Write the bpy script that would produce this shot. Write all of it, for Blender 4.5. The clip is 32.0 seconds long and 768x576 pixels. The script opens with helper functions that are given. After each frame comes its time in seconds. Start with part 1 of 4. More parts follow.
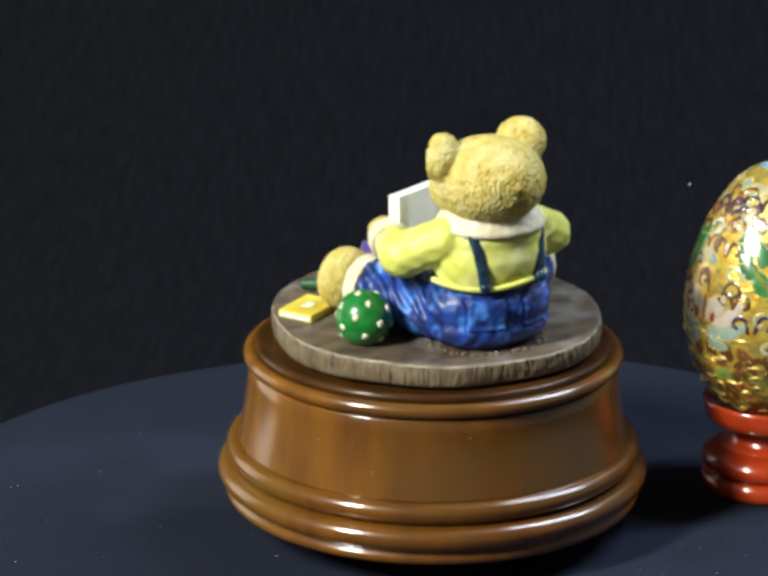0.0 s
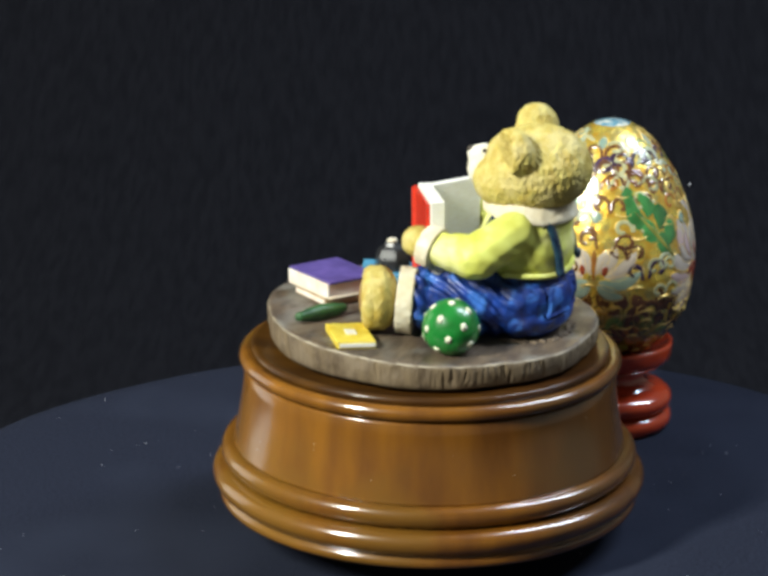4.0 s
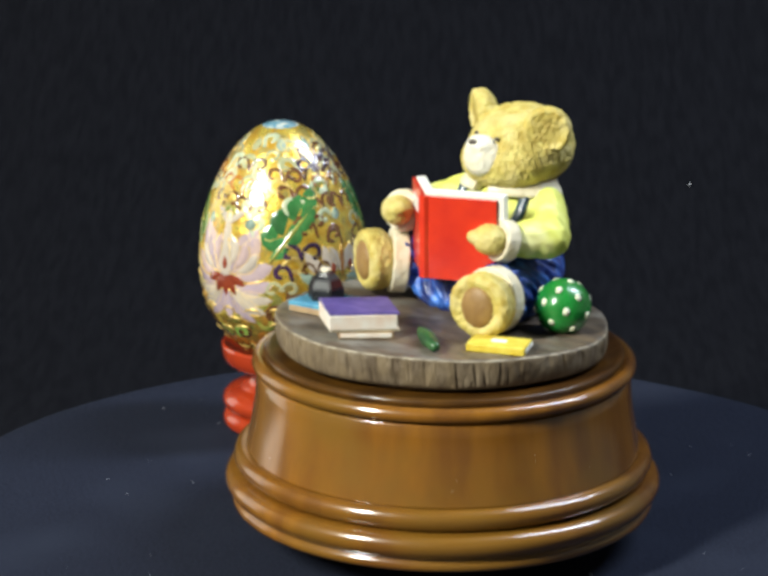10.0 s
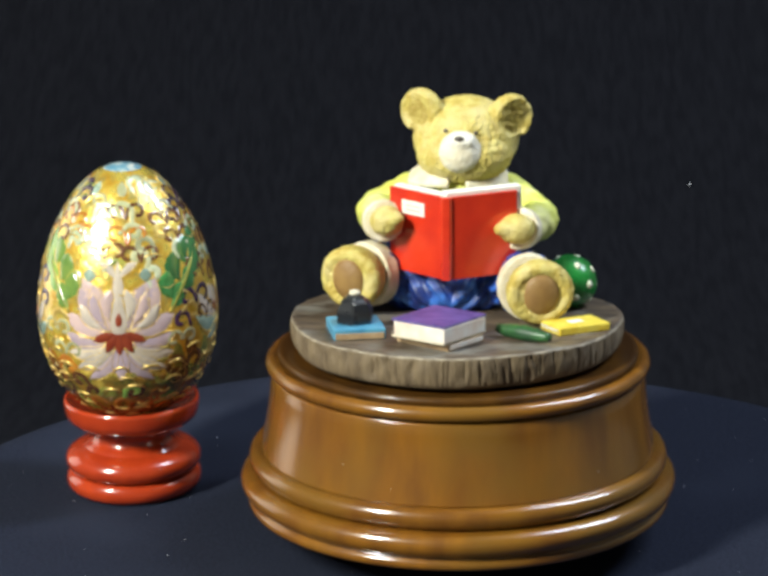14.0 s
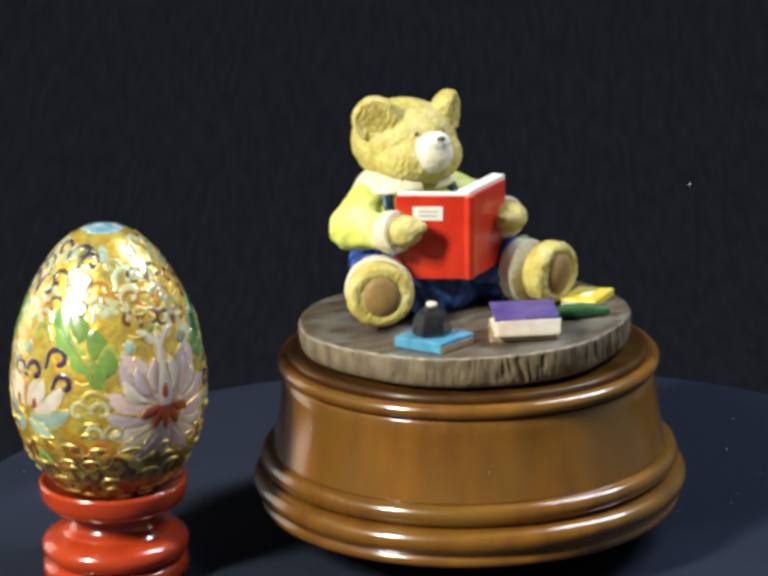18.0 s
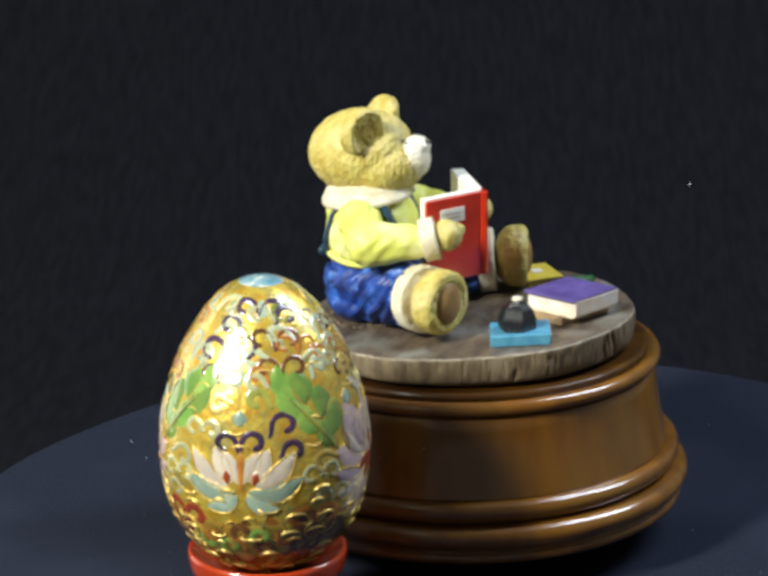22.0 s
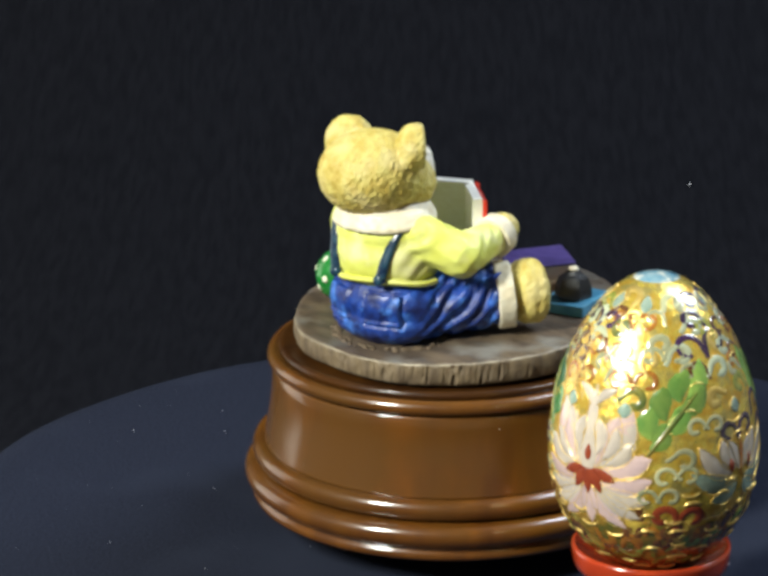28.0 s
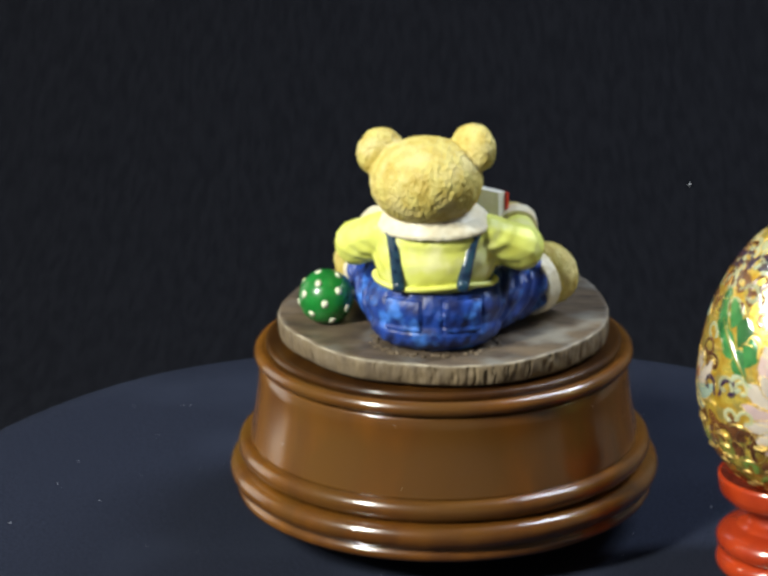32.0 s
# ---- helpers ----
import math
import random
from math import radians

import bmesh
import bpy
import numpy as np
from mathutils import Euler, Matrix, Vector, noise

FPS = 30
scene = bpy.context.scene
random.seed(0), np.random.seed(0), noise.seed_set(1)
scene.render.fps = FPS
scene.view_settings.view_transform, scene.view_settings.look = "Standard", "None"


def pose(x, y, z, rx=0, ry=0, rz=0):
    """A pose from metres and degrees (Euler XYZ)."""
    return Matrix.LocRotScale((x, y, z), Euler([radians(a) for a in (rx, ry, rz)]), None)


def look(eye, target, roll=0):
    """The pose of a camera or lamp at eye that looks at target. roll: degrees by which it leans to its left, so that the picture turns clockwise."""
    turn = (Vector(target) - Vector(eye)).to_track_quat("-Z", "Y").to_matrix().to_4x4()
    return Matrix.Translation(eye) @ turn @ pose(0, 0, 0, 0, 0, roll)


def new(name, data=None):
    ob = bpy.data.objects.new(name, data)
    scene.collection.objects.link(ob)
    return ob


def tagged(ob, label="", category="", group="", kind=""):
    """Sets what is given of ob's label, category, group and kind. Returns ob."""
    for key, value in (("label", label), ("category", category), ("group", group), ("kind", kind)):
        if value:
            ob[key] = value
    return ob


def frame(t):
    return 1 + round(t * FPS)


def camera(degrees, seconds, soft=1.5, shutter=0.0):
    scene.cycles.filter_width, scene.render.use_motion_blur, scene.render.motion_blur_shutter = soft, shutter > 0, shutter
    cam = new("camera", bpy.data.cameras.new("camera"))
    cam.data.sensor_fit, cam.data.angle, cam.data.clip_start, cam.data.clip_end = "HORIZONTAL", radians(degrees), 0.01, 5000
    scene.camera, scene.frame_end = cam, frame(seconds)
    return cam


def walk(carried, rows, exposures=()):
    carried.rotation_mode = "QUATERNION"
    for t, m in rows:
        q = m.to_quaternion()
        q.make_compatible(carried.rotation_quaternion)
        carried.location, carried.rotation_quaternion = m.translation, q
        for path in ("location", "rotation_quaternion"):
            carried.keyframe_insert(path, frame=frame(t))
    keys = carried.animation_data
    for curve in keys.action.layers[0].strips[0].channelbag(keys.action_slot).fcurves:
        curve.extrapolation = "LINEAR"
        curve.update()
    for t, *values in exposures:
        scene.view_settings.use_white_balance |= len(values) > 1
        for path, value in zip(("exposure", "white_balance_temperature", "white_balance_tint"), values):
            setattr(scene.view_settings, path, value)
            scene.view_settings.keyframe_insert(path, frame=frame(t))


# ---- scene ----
# A carved music box with a painted bear and an enamelled egg on a slowly turning, cloth-covered turntable.
cam = camera(16.969, 32.0, soft=3.8)
EYE = pose(0.0, -0.62, 0.24372, 73.571, 0.5235, 1.3702)
walk(cam, [(0.0, EYE), (32.0, EYE)])

# ---- light ----
world = bpy.data.worlds.new("world")
scene.world = world
world.use_nodes = True
world.node_tree.nodes["Background"].inputs[0].default_value = (0.5, 0.6, 0.8, 1)
world.node_tree.nodes["Background"].inputs[1].default_value = 0.038


def area_lamp(name, eye, target, size, size_y, watts, colour):
    data = bpy.data.lights.new(name, "AREA")
    data.shape, data.size, data.size_y = "RECTANGLE", size, size_y
    data.energy, data.color = watts, colour
    ob = new(name, data)
    ob.matrix_world = look(eye, target)
    return ob


area_lamp("key_lamp", (-0.66, -0.62, 0.68), (0, 0, 0.05), 0.11, 0.30, 23.8, (0.96, 0.98, 0.88))
area_lamp("window_lamp", (0.60, 0.15, 0.87), (0, 0, 0.05), 0.12, 0.56, 12.0, (0.76, 0.87, 1.0))
area_lamp("side_lamp", (-0.98, 0.52, 0.16), (0, 0, 0.05), 0.48, 0.92, 2.5, (1.0, 0.95, 0.84))
scene.view_settings.exposure = -0.08


# ---- materials ----
def material(name, base, other=None, scale=400.0, rough=0.5, metal=0.0, coat=0.0, coat_rough=0.1, bump=0.0,
             bump_scale=None, detail=5.0, stretch=(1, 1, 1), spots=None, spot_scale=90.0, spot_size=0.62, spec=0.5, sheen=0.0,
             rough_vary=0.12, random_tint=0.0, back_tint=None, coat_ior=1.5):
    """Two colours mixed by noise, a second larger noise for stains, relief from a fine noise."""
    m = bpy.data.materials.new(name)
    m.use_nodes = True
    tree = m.node_tree
    nodes, link = tree.nodes, tree.links.new
    b = nodes["Principled BSDF"]
    b.inputs["Roughness"].default_value = rough
    b.inputs["Metallic"].default_value = metal
    b.inputs["Coat Weight"].default_value = coat
    b.inputs["Coat Roughness"].default_value = coat_rough
    b.inputs["Specular IOR Level"].default_value = spec
    b.inputs["Coat IOR"].default_value = coat_ior
    b.inputs["Sheen Weight"].default_value = sheen
    tc = nodes.new("ShaderNodeTexCoord")
    mp = nodes.new("ShaderNodeMapping")
    mp.inputs["Scale"].default_value = stretch
    link(tc.outputs["Object"], mp.inputs["Vector"])
    n = nodes.new("ShaderNodeTexNoise")
    n.inputs["Scale"].default_value, n.inputs["Detail"].default_value = scale, detail
    link(mp.outputs["Vector"], n.inputs["Vector"])
    mix = nodes.new("ShaderNodeMix")
    mix.data_type = "RGBA"
    ramp = nodes.new("ShaderNodeValToRGB")
    ramp.color_ramp.elements[0].position, ramp.color_ramp.elements[1].position = 0.36, 0.64
    link(n.outputs["Fac"], ramp.inputs["Fac"])
    link(ramp.outputs["Color"], mix.inputs["Factor"])
    other = other or tuple(c * 0.75 for c in base)
    mix.inputs["A"].default_value, mix.inputs["B"].default_value = (*base, 1), (*other, 1)
    out = mix.outputs["Result"]
    if spots:
        n2 = nodes.new("ShaderNodeTexNoise")
        n2.inputs["Scale"].default_value, n2.inputs["Detail"].default_value = spot_scale, 3.0
        link(tc.outputs["Object"], n2.inputs["Vector"])
        r2 = nodes.new("ShaderNodeValToRGB")
        r2.color_ramp.elements[0].position, r2.color_ramp.elements[1].position = spot_size - 0.08, spot_size + 0.08
        link(n2.outputs["Fac"], r2.inputs["Fac"])
        m2 = nodes.new("ShaderNodeMix")
        m2.data_type = "RGBA"
        link(r2.outputs["Color"], m2.inputs["Factor"])
        link(out, m2.inputs["A"])
        m2.inputs["B"].default_value = (*spots, 1)
        out = m2.outputs["Result"]
    if back_tint:               # darker and redder towards the side behind the bear
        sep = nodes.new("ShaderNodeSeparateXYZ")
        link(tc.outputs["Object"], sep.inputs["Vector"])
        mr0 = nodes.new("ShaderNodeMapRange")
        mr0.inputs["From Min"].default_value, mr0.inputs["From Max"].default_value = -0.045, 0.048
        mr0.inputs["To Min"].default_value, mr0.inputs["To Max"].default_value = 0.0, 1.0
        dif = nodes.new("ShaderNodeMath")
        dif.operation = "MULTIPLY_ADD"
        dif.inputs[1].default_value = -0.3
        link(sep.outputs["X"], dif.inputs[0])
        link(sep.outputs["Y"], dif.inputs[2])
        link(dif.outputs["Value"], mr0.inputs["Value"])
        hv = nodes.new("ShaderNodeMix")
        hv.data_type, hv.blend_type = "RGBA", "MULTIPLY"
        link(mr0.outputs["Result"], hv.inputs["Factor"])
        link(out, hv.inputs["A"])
        hv.inputs["B"].default_value = (*back_tint, 1)
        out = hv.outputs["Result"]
    if random_tint:
        info = nodes.new("ShaderNodeObjectInfo")
        hsv = nodes.new("ShaderNodeHueSaturation")
        mr = nodes.new("ShaderNodeMapRange")
        mr.inputs["To Min"].default_value, mr.inputs["To Max"].default_value = 1 - random_tint, 1 + random_tint
        link(info.outputs["Random"], mr.inputs["Value"])
        link(mr.outputs["Result"], hsv.inputs["Value"])
        link(out, hsv.inputs["Color"])
        out = hsv.outputs["Color"]
    link(out, b.inputs["Base Color"])
    if rough_vary:
        mr = nodes.new("ShaderNodeMapRange")
        mr.inputs["To Min"].default_value, mr.inputs["To Max"].default_value = max(0.02, rough - rough_vary), min(1, rough + rough_vary)
        link(n.outputs["Fac"], mr.inputs["Value"])
        link(mr.outputs["Result"], b.inputs["Roughness"])
    if bump:
        n3 = nodes.new("ShaderNodeTexNoise")
        n3.inputs["Scale"].default_value, n3.inputs["Detail"].default_value = bump_scale or scale * 2, 4.0
        link(mp.outputs["Vector"], n3.inputs["Vector"])
        bp = nodes.new("ShaderNodeBump")
        bp.inputs["Strength"].default_value, bp.inputs["Distance"].default_value = bump, 0.0006
        link(n3.outputs["Fac"], bp.inputs["Height"])
        link(bp.outputs["Normal"], b.inputs["Normal"])
    return m


CLOTH = material("black_velvet", (0.0068, 0.0085, 0.0165), (0.0200, 0.0240, 0.0410), 1300, 0.95, bump=0.4, bump_scale=2600, spec=0.08, sheen=0.0,
                 spots=(0.0185, 0.0225, 0.0385), spot_scale=14, spot_size=0.58)
BACKCLOTH = material("black_backdrop_cloth", (0.0047, 0.0050, 0.0071), (0.0070, 0.0074, 0.0101), 260, 1.0, bump=0.2, spec=0.05, stretch=(1.5, 0.3, 0.3))
LINT = material("pale_lint", (0.7, 0.7, 0.72), rough=0.9)
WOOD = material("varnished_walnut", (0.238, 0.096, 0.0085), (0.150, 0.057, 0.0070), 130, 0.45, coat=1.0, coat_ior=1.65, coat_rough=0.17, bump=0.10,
                bump_scale=700, stretch=(1, 1, 0.22), spots=(0.174, 0.081, 0.0100), spot_scale=34, spot_size=0.56, back_tint=(0.52, 0.45, 0.57), spec=0.10)
# brown ledge wood, its colour darkened for the shade under the plinth
SHADED_WOOD = material("plinth_shaded_walnut", (0.085, 0.036, 0.005), (0.046, 0.019, 0.004), 130, 0.45, coat=0.4, coat_rough=0.2, bump=0.1, bump_scale=500, stretch=(1, 0.25, 1), spec=0.1,
                    back_tint=(0.6, 0.5, 0.6))
RUBBER = material("black_rubber", (0.02, 0.02, 0.02), rough=0.8)
PLINTH = material("painted_plank", (0.130, 0.094, 0.061), (0.060, 0.043, 0.031), 190, 0.50, coat=0.15, coat_rough=0.25, bump=0.6, bump_scale=600, stretch=(0.5, 1.3, 1),
                  spots=(0.170, 0.155, 0.132), spot_scale=75, spot_size=0.58)
PLINTH_EDGE = material("painted_bark", (0.190, 0.140, 0.082), (0.100, 0.070, 0.042), 330, 0.6, bump=0.9, bump_scale=700, stretch=(1, 1, 0.3),
                       spots=(0.19, 0.145, 0.095), spot_scale=110, spot_size=0.6)
CRUMB = material("painted_earth", (0.14, 0.10, 0.06), (0.08, 0.055, 0.034), 300, 0.6, bump=0.5, bump_scale=700)
# worn rim, painted paler still for the highlight along the edge
PLINTH_RIM = material("worn_highlit_rim", (0.36, 0.31, 0.23), (0.17, 0.135, 0.095), 300, 0.6, bump=0.5, bump_scale=700)
FUR = material("painted_fur", (0.580, 0.490, 0.145), (0.460, 0.335, 0.065), 420, 0.55, bump=0.9, bump_scale=1100, stretch=(1, 1, 0.5), spots=(0.60, 0.50, 0.20), spot_scale=130, spot_size=0.58)
EAR = material("brown_shaded_ear_hollow", (0.47, 0.37, 0.10), (0.36, 0.26, 0.055), 420, 0.6, bump=0.6, bump_scale=1100)
CREAM = material("painted_cream", (0.704, 0.651, 0.510), (0.634, 0.546, 0.370), 300, 0.5, bump=0.2)
MUZZLE = material("painted_muzzle", (0.739, 0.704, 0.607), (0.704, 0.634, 0.475), 300, 0.5, bump=0.5, bump_scale=1000)
SHIRT = material("painted_yellow_shirt", (0.670, 0.700, 0.170), (0.615, 0.625, 0.110), 180, 0.5, bump=0.15, spots=(0.722, 0.704, 0.317), spot_scale=110, spot_size=0.6)
DENIM = material("painted_blue_denim", (0.011, 0.052, 0.30), (0.004, 0.012, 0.09), 260, 0.48, coat=0.12, coat_rough=0.2, bump=0.35, bump_scale=700,
                 spots=(0.05, 0.18, 0.60), spot_scale=200, spot_size=0.60)
STRAP = material("painted_navy_strap", (0.006, 0.018, 0.048), (0.016, 0.055, 0.09), 500, 0.3, coat=0.5)
SOLE = material("painted_brown_sole", (0.30, 0.175, 0.055), (0.24, 0.13, 0.04), 300, 0.55, bump=0.2)
DARK = material("painted_dark_brown", (0.085, 0.066, 0.052), rough=0.4)
RED = material("painted_red_cover", (0.64, 0.038, 0.012), (0.52, 0.022, 0.009), 120, 0.32, coat=0.3, bump=0.7, bump_scale=110)
PAGE = material("painted_pages", (0.800, 0.791, 0.736), (0.754, 0.727, 0.644), 500, 0.55, bump=0.2, stretch=(1, 1, 4))
INKLINE = material("grey_printing", (0.45, 0.40, 0.38), rough=0.6)
PURPLE = material("painted_purple", (0.110, 0.076, 0.27), (0.062, 0.042, 0.17), 160, 0.45, bump=0.4)
PINKPAGE = material("painted_peach_pages", (0.774, 0.729, 0.666), (0.720, 0.576, 0.468), 200, 0.5, bump=0.2)
BROWNBOOK = material("painted_brown_book", (0.42, 0.30, 0.17), (0.28, 0.18, 0.10), 260, 0.55, bump=0.3)
SKY = material("painted_sky_blue", (0.045, 0.21, 0.36), (0.09, 0.30, 0.44), 300, 0.45, bump=0.2)
GREEN = material("painted_green", (0.012, 0.20, 0.032), (0.008, 0.14, 0.02), 250, 0.3, coat=0.4, bump=0.12)
PEN = material("painted_dark_green", (0.030, 0.115, 0.030), (0.014, 0.055, 0.02), 300, 0.4)
DOT = material("painted_white_dot", (0.80, 0.82, 0.62), rough=0.45)
YELLOW = material("painted_yellow_book", (0.736, 0.607, 0.092), (0.644, 0.460, 0.037), 260, 0.45, bump=0.2)
INK = material("black_ink_bottle", (0.014, 0.015, 0.018), rough=0.3, coat=0.3)
LACQUER = material("red_lacquer", (0.41, 0.043, 0.009), (0.32, 0.030, 0.008), 120, 0.22, coat=0.8, coat_rough=0.08, bump=0.03)
GOLD = material("gold_wire", (0.92, 0.70, 0.24), (0.74, 0.50, 0.12), 600, 0.40, metal=0.75)
SHELL = material("amber_enamel_on_gold", (0.95, 0.72, 0.11), (0.78, 0.43, 0.03), 330, 0.30, metal=0.62, coat=1.0, coat_rough=0.24, bump=0.8, bump_scale=360,
                 spots=(0.55, 0.44, 0.12), spot_scale=260, spot_size=0.575, coat_ior=1.85, detail=2.0)
LOWBAND = material("dark_green_umber_enamel", (0.30, 0.15, 0.018), (0.06, 0.085, 0.016), 260, 0.25, coat=0.9, coat_rough=0.14, bump=0.2, bump_scale=330,
                   spots=(0.50, 0.36, 0.06), spot_scale=170, spot_size=0.60, coat_ior=1.8)
ENAMEL = {
    "pink": material("pink_enamel", (0.60, 0.43, 0.39), (0.52, 0.38, 0.38), 260, 0.15, coat=0.9, coat_rough=0.24, coat_ior=1.8, bump=0.15, random_tint=0.15),
    "lilac": material("lilac_enamel", (0.44, 0.34, 0.41), (0.53, 0.40, 0.41), 260, 0.15, coat=0.9, coat_rough=0.24, coat_ior=1.8, bump=0.15, random_tint=0.15),
    "white": material("white_enamel", (0.60, 0.51, 0.41), (0.50, 0.43, 0.37), 260, 0.15, coat=0.9, coat_rough=0.24, coat_ior=1.8, bump=0.15, random_tint=0.1),
    "teal": material("teal_enamel", (0.22, 0.32, 0.26), (0.31, 0.39, 0.31), 260, 0.15, coat=0.9, coat_rough=0.24, coat_ior=1.8, bump=0.15, random_tint=0.25),
    "green": material("green_enamel", (0.24, 0.37, 0.07), (0.13, 0.27, 0.05), 260, 0.15, coat=0.9, coat_rough=0.24, coat_ior=1.8, bump=0.15, random_tint=0.3),
    "deep": material("deep_green_enamel", (0.05, 0.22, 0.06), (0.025, 0.13, 0.03), 260, 0.15, coat=0.9, coat_rough=0.24, coat_ior=1.8, bump=0.15, random_tint=0.3),
    "olive": material("olive_enamel", (0.30, 0.28, 0.05), (0.12, 0.16, 0.03), 260, 0.15, coat=0.9, coat_rough=0.24, coat_ior=1.8, bump=0.15, random_tint=0.3),
    "amber": material("amber_enamel", (0.42, 0.17, 0.02), (0.30, 0.10, 0.015), 260, 0.15, coat=0.9, coat_rough=0.24, coat_ior=1.8, bump=0.15, random_tint=0.3),
    "brick": material("brick_red_enamel", (0.28, 0.050, 0.018), (0.20, 0.03, 0.012), 260, 0.15, coat=0.9, coat_rough=0.24, coat_ior=1.8, bump=0.15),
    "sky": material("sky_blue_enamel", (0.09, 0.24, 0.33), (0.24, 0.37, 0.41), 420, 0.15, coat=0.9, coat_rough=0.24, coat_ior=1.8, random_tint=0.15, spots=(0.72, 0.70, 0.58), spot_scale=260, spot_size=0.55),
    "pale": material("pale_celadon_enamel", (0.36, 0.37, 0.20), (0.45, 0.44, 0.26), 260, 0.15, coat=0.9, coat_rough=0.24, coat_ior=1.8, random_tint=0.25),
    "celadon": material("grey_cream_enamel", (0.50, 0.52, 0.34), (0.40, 0.46, 0.30), 260, 0.15, coat=0.9, coat_rough=0.24, coat_ior=1.8, bump=0.15, random_tint=0.2),
    "plum": material("plum_enamel", (0.055, 0.022, 0.07), (0.03, 0.014, 0.04), 260, 0.15, coat=0.9, coat_rough=0.24, coat_ior=1.8, random_tint=0.3),
    "umber": material("umber_enamel", (0.15, 0.060, 0.018), (0.10, 0.035, 0.012), 260, 0.15, coat=0.9, coat_rough=0.24, coat_ior=1.8, random_tint=0.3),
}


# ---- mesh helpers (all shapes in millimetres) ----
def finish(name, bm, mats, smooth=True):
    bmesh.ops.scale(bm, vec=(0.001,) * 3, verts=bm.verts)
    me = bpy.data.meshes.new(name)
    bm.normal_update()
    bm.to_mesh(me)
    bm.free()
    for m in mats if isinstance(mats, (list, tuple)) else [mats]:
        me.materials.append(m)
    if smooth:
        me.polygons.foreach_set("use_smooth", [True] * len(me.polygons))
    return me


def part(name, bm, mat, parent, label="", smooth=True):
    ob = new(name, finish(name, bm, mat, smooth))
    ob.parent = parent
    return tagged(ob, label)


def revolve(profile, seg=96, wobble=0.0):
    """A turned solid from (radius, height) pairs; radius 0 closes an end."""
    bm = bmesh.new()
    rings = []
    for r, z in profile:
        if r <= 1e-6:
            rings.append([bm.verts.new((0, 0, z))])
        else:
            rings.append([bm.verts.new((r * math.cos(a), r * math.sin(a), z)) for a in (2 * math.pi * k / seg for k in range(seg))])
    for lo, hi in zip(rings, rings[1:]):
        for k in range(seg):
            a, b = lo[k % len(lo)], lo[(k + 1) % len(lo)]
            c, d = hi[(k + 1) % len(hi)], hi[k % len(hi)]
            vs = list(dict.fromkeys((a, b, c, d)))
            if len(vs) > 2:
                bm.faces.new(vs)
    bmesh.ops.recalc_face_normals(bm, faces=bm.faces)
    return bm


def arc(cx, cz, r, a0, a1, n=8, sx=1.0):
    return [(cx + sx * r * math.cos(radians(a0 + (a1 - a0) * k / n)), cz + r * math.sin(radians(a0 + (a1 - a0) * k / n))) for k in range(n + 1)]


def slab(corners, z0, z1, bevel=0.3, lift=None):
    """A flat prism over a polygon; lift(x, y) adds to the heights."""
    bm = bmesh.new()
    f = lift or (lambda x, y: 0.0)
    lo = [bm.verts.new((x, y, z0 + f(x, y))) for x, y in corners]
    hi = [bm.verts.new((x, y, z1 + f(x, y))) for x, y in corners]
    bm.faces.new(hi)
    bm.faces.new(lo[::-1])
    n = len(corners)
    for k in range(n):
        bm.faces.new((lo[k], lo[(k + 1) % n], hi[(k + 1) % n], hi[k]))
    bmesh.ops.recalc_face_normals(bm, faces=bm.faces)
    if bevel:
        bmesh.ops.bevel(bm, geom=list(bm.edges), offset=bevel, segments=2, affect="EDGES", profile=0.5)
    return bm


def rect(cx, cy, w, h, turn):
    c, s = math.cos(radians(turn)), math.sin(radians(turn))
    return [(cx + c * x - s * y, cy + s * x + c * y) for x, y in ((-w / 2, -h / 2), (w / 2, -h / 2), (w / 2, h / 2), (-w / 2, h / 2))]


def ball_into(bm, centre, radii, turn=(0, 0, 0), sub=3):
    m = Matrix.LocRotScale(Vector(centre), Euler([radians(a) for a in turn]), Vector(radii))
    return bmesh.ops.create_icosphere(bm, subdivisions=sub, radius=1.0, matrix=m)["verts"]


def band_into(bm, centre, rx, ry, half, turn):
    """A short upright drum, turned by the given degrees."""
    m = Matrix.LocRotScale(Vector(centre), Euler([radians(a) for a in turn]), Vector((rx, ry, half)))
    bmesh.ops.create_cone(bm, cap_ends=True, segments=40, radius1=1.0, radius2=1.0, depth=2.0, matrix=m)


def rod_into(bm, p0, p1, r0, r1, n=6):
    """A limb: a chain of overlapping balls from p0 to p1."""
    for k in range(n + 1):
        f = k / n
        ball_into(bm, Vector(p0).lerp(Vector(p1), f), (r0 + (r1 - r0) * f,) * 3, sub=2)


def blend(build, voxel=0.55, smooth=4):
    """Melts overlapping solids into one skin. build(bm) adds the solids."""
    bm = bmesh.new()
    build(bm)
    me = bpy.data.meshes.new("clay")
    bm.to_mesh(me)
    bm.free()
    ob = new("clay", me)
    rm = ob.modifiers.new("melt", "REMESH")
    rm.mode, rm.voxel_size = "VOXEL", voxel
    sm = ob.modifiers.new("soften", "SMOOTH")
    sm.factor, sm.iterations = 0.6, smooth
    got = bpy.data.meshes.new_from_object(ob.evaluated_get(bpy.context.evaluated_depsgraph_get()))
    bpy.data.objects.remove(ob)
    bpy.data.meshes.remove(me)
    out = bmesh.new()
    out.from_mesh(got)
    bpy.data.meshes.remove(got)
    return out


def ripple(bm, amount):
    """Moves each vertex along its normal by amount(co)."""
    bm.normal_update()
    for v in bm.verts:
        v.co += v.normal * amount(v.co)
    return bm


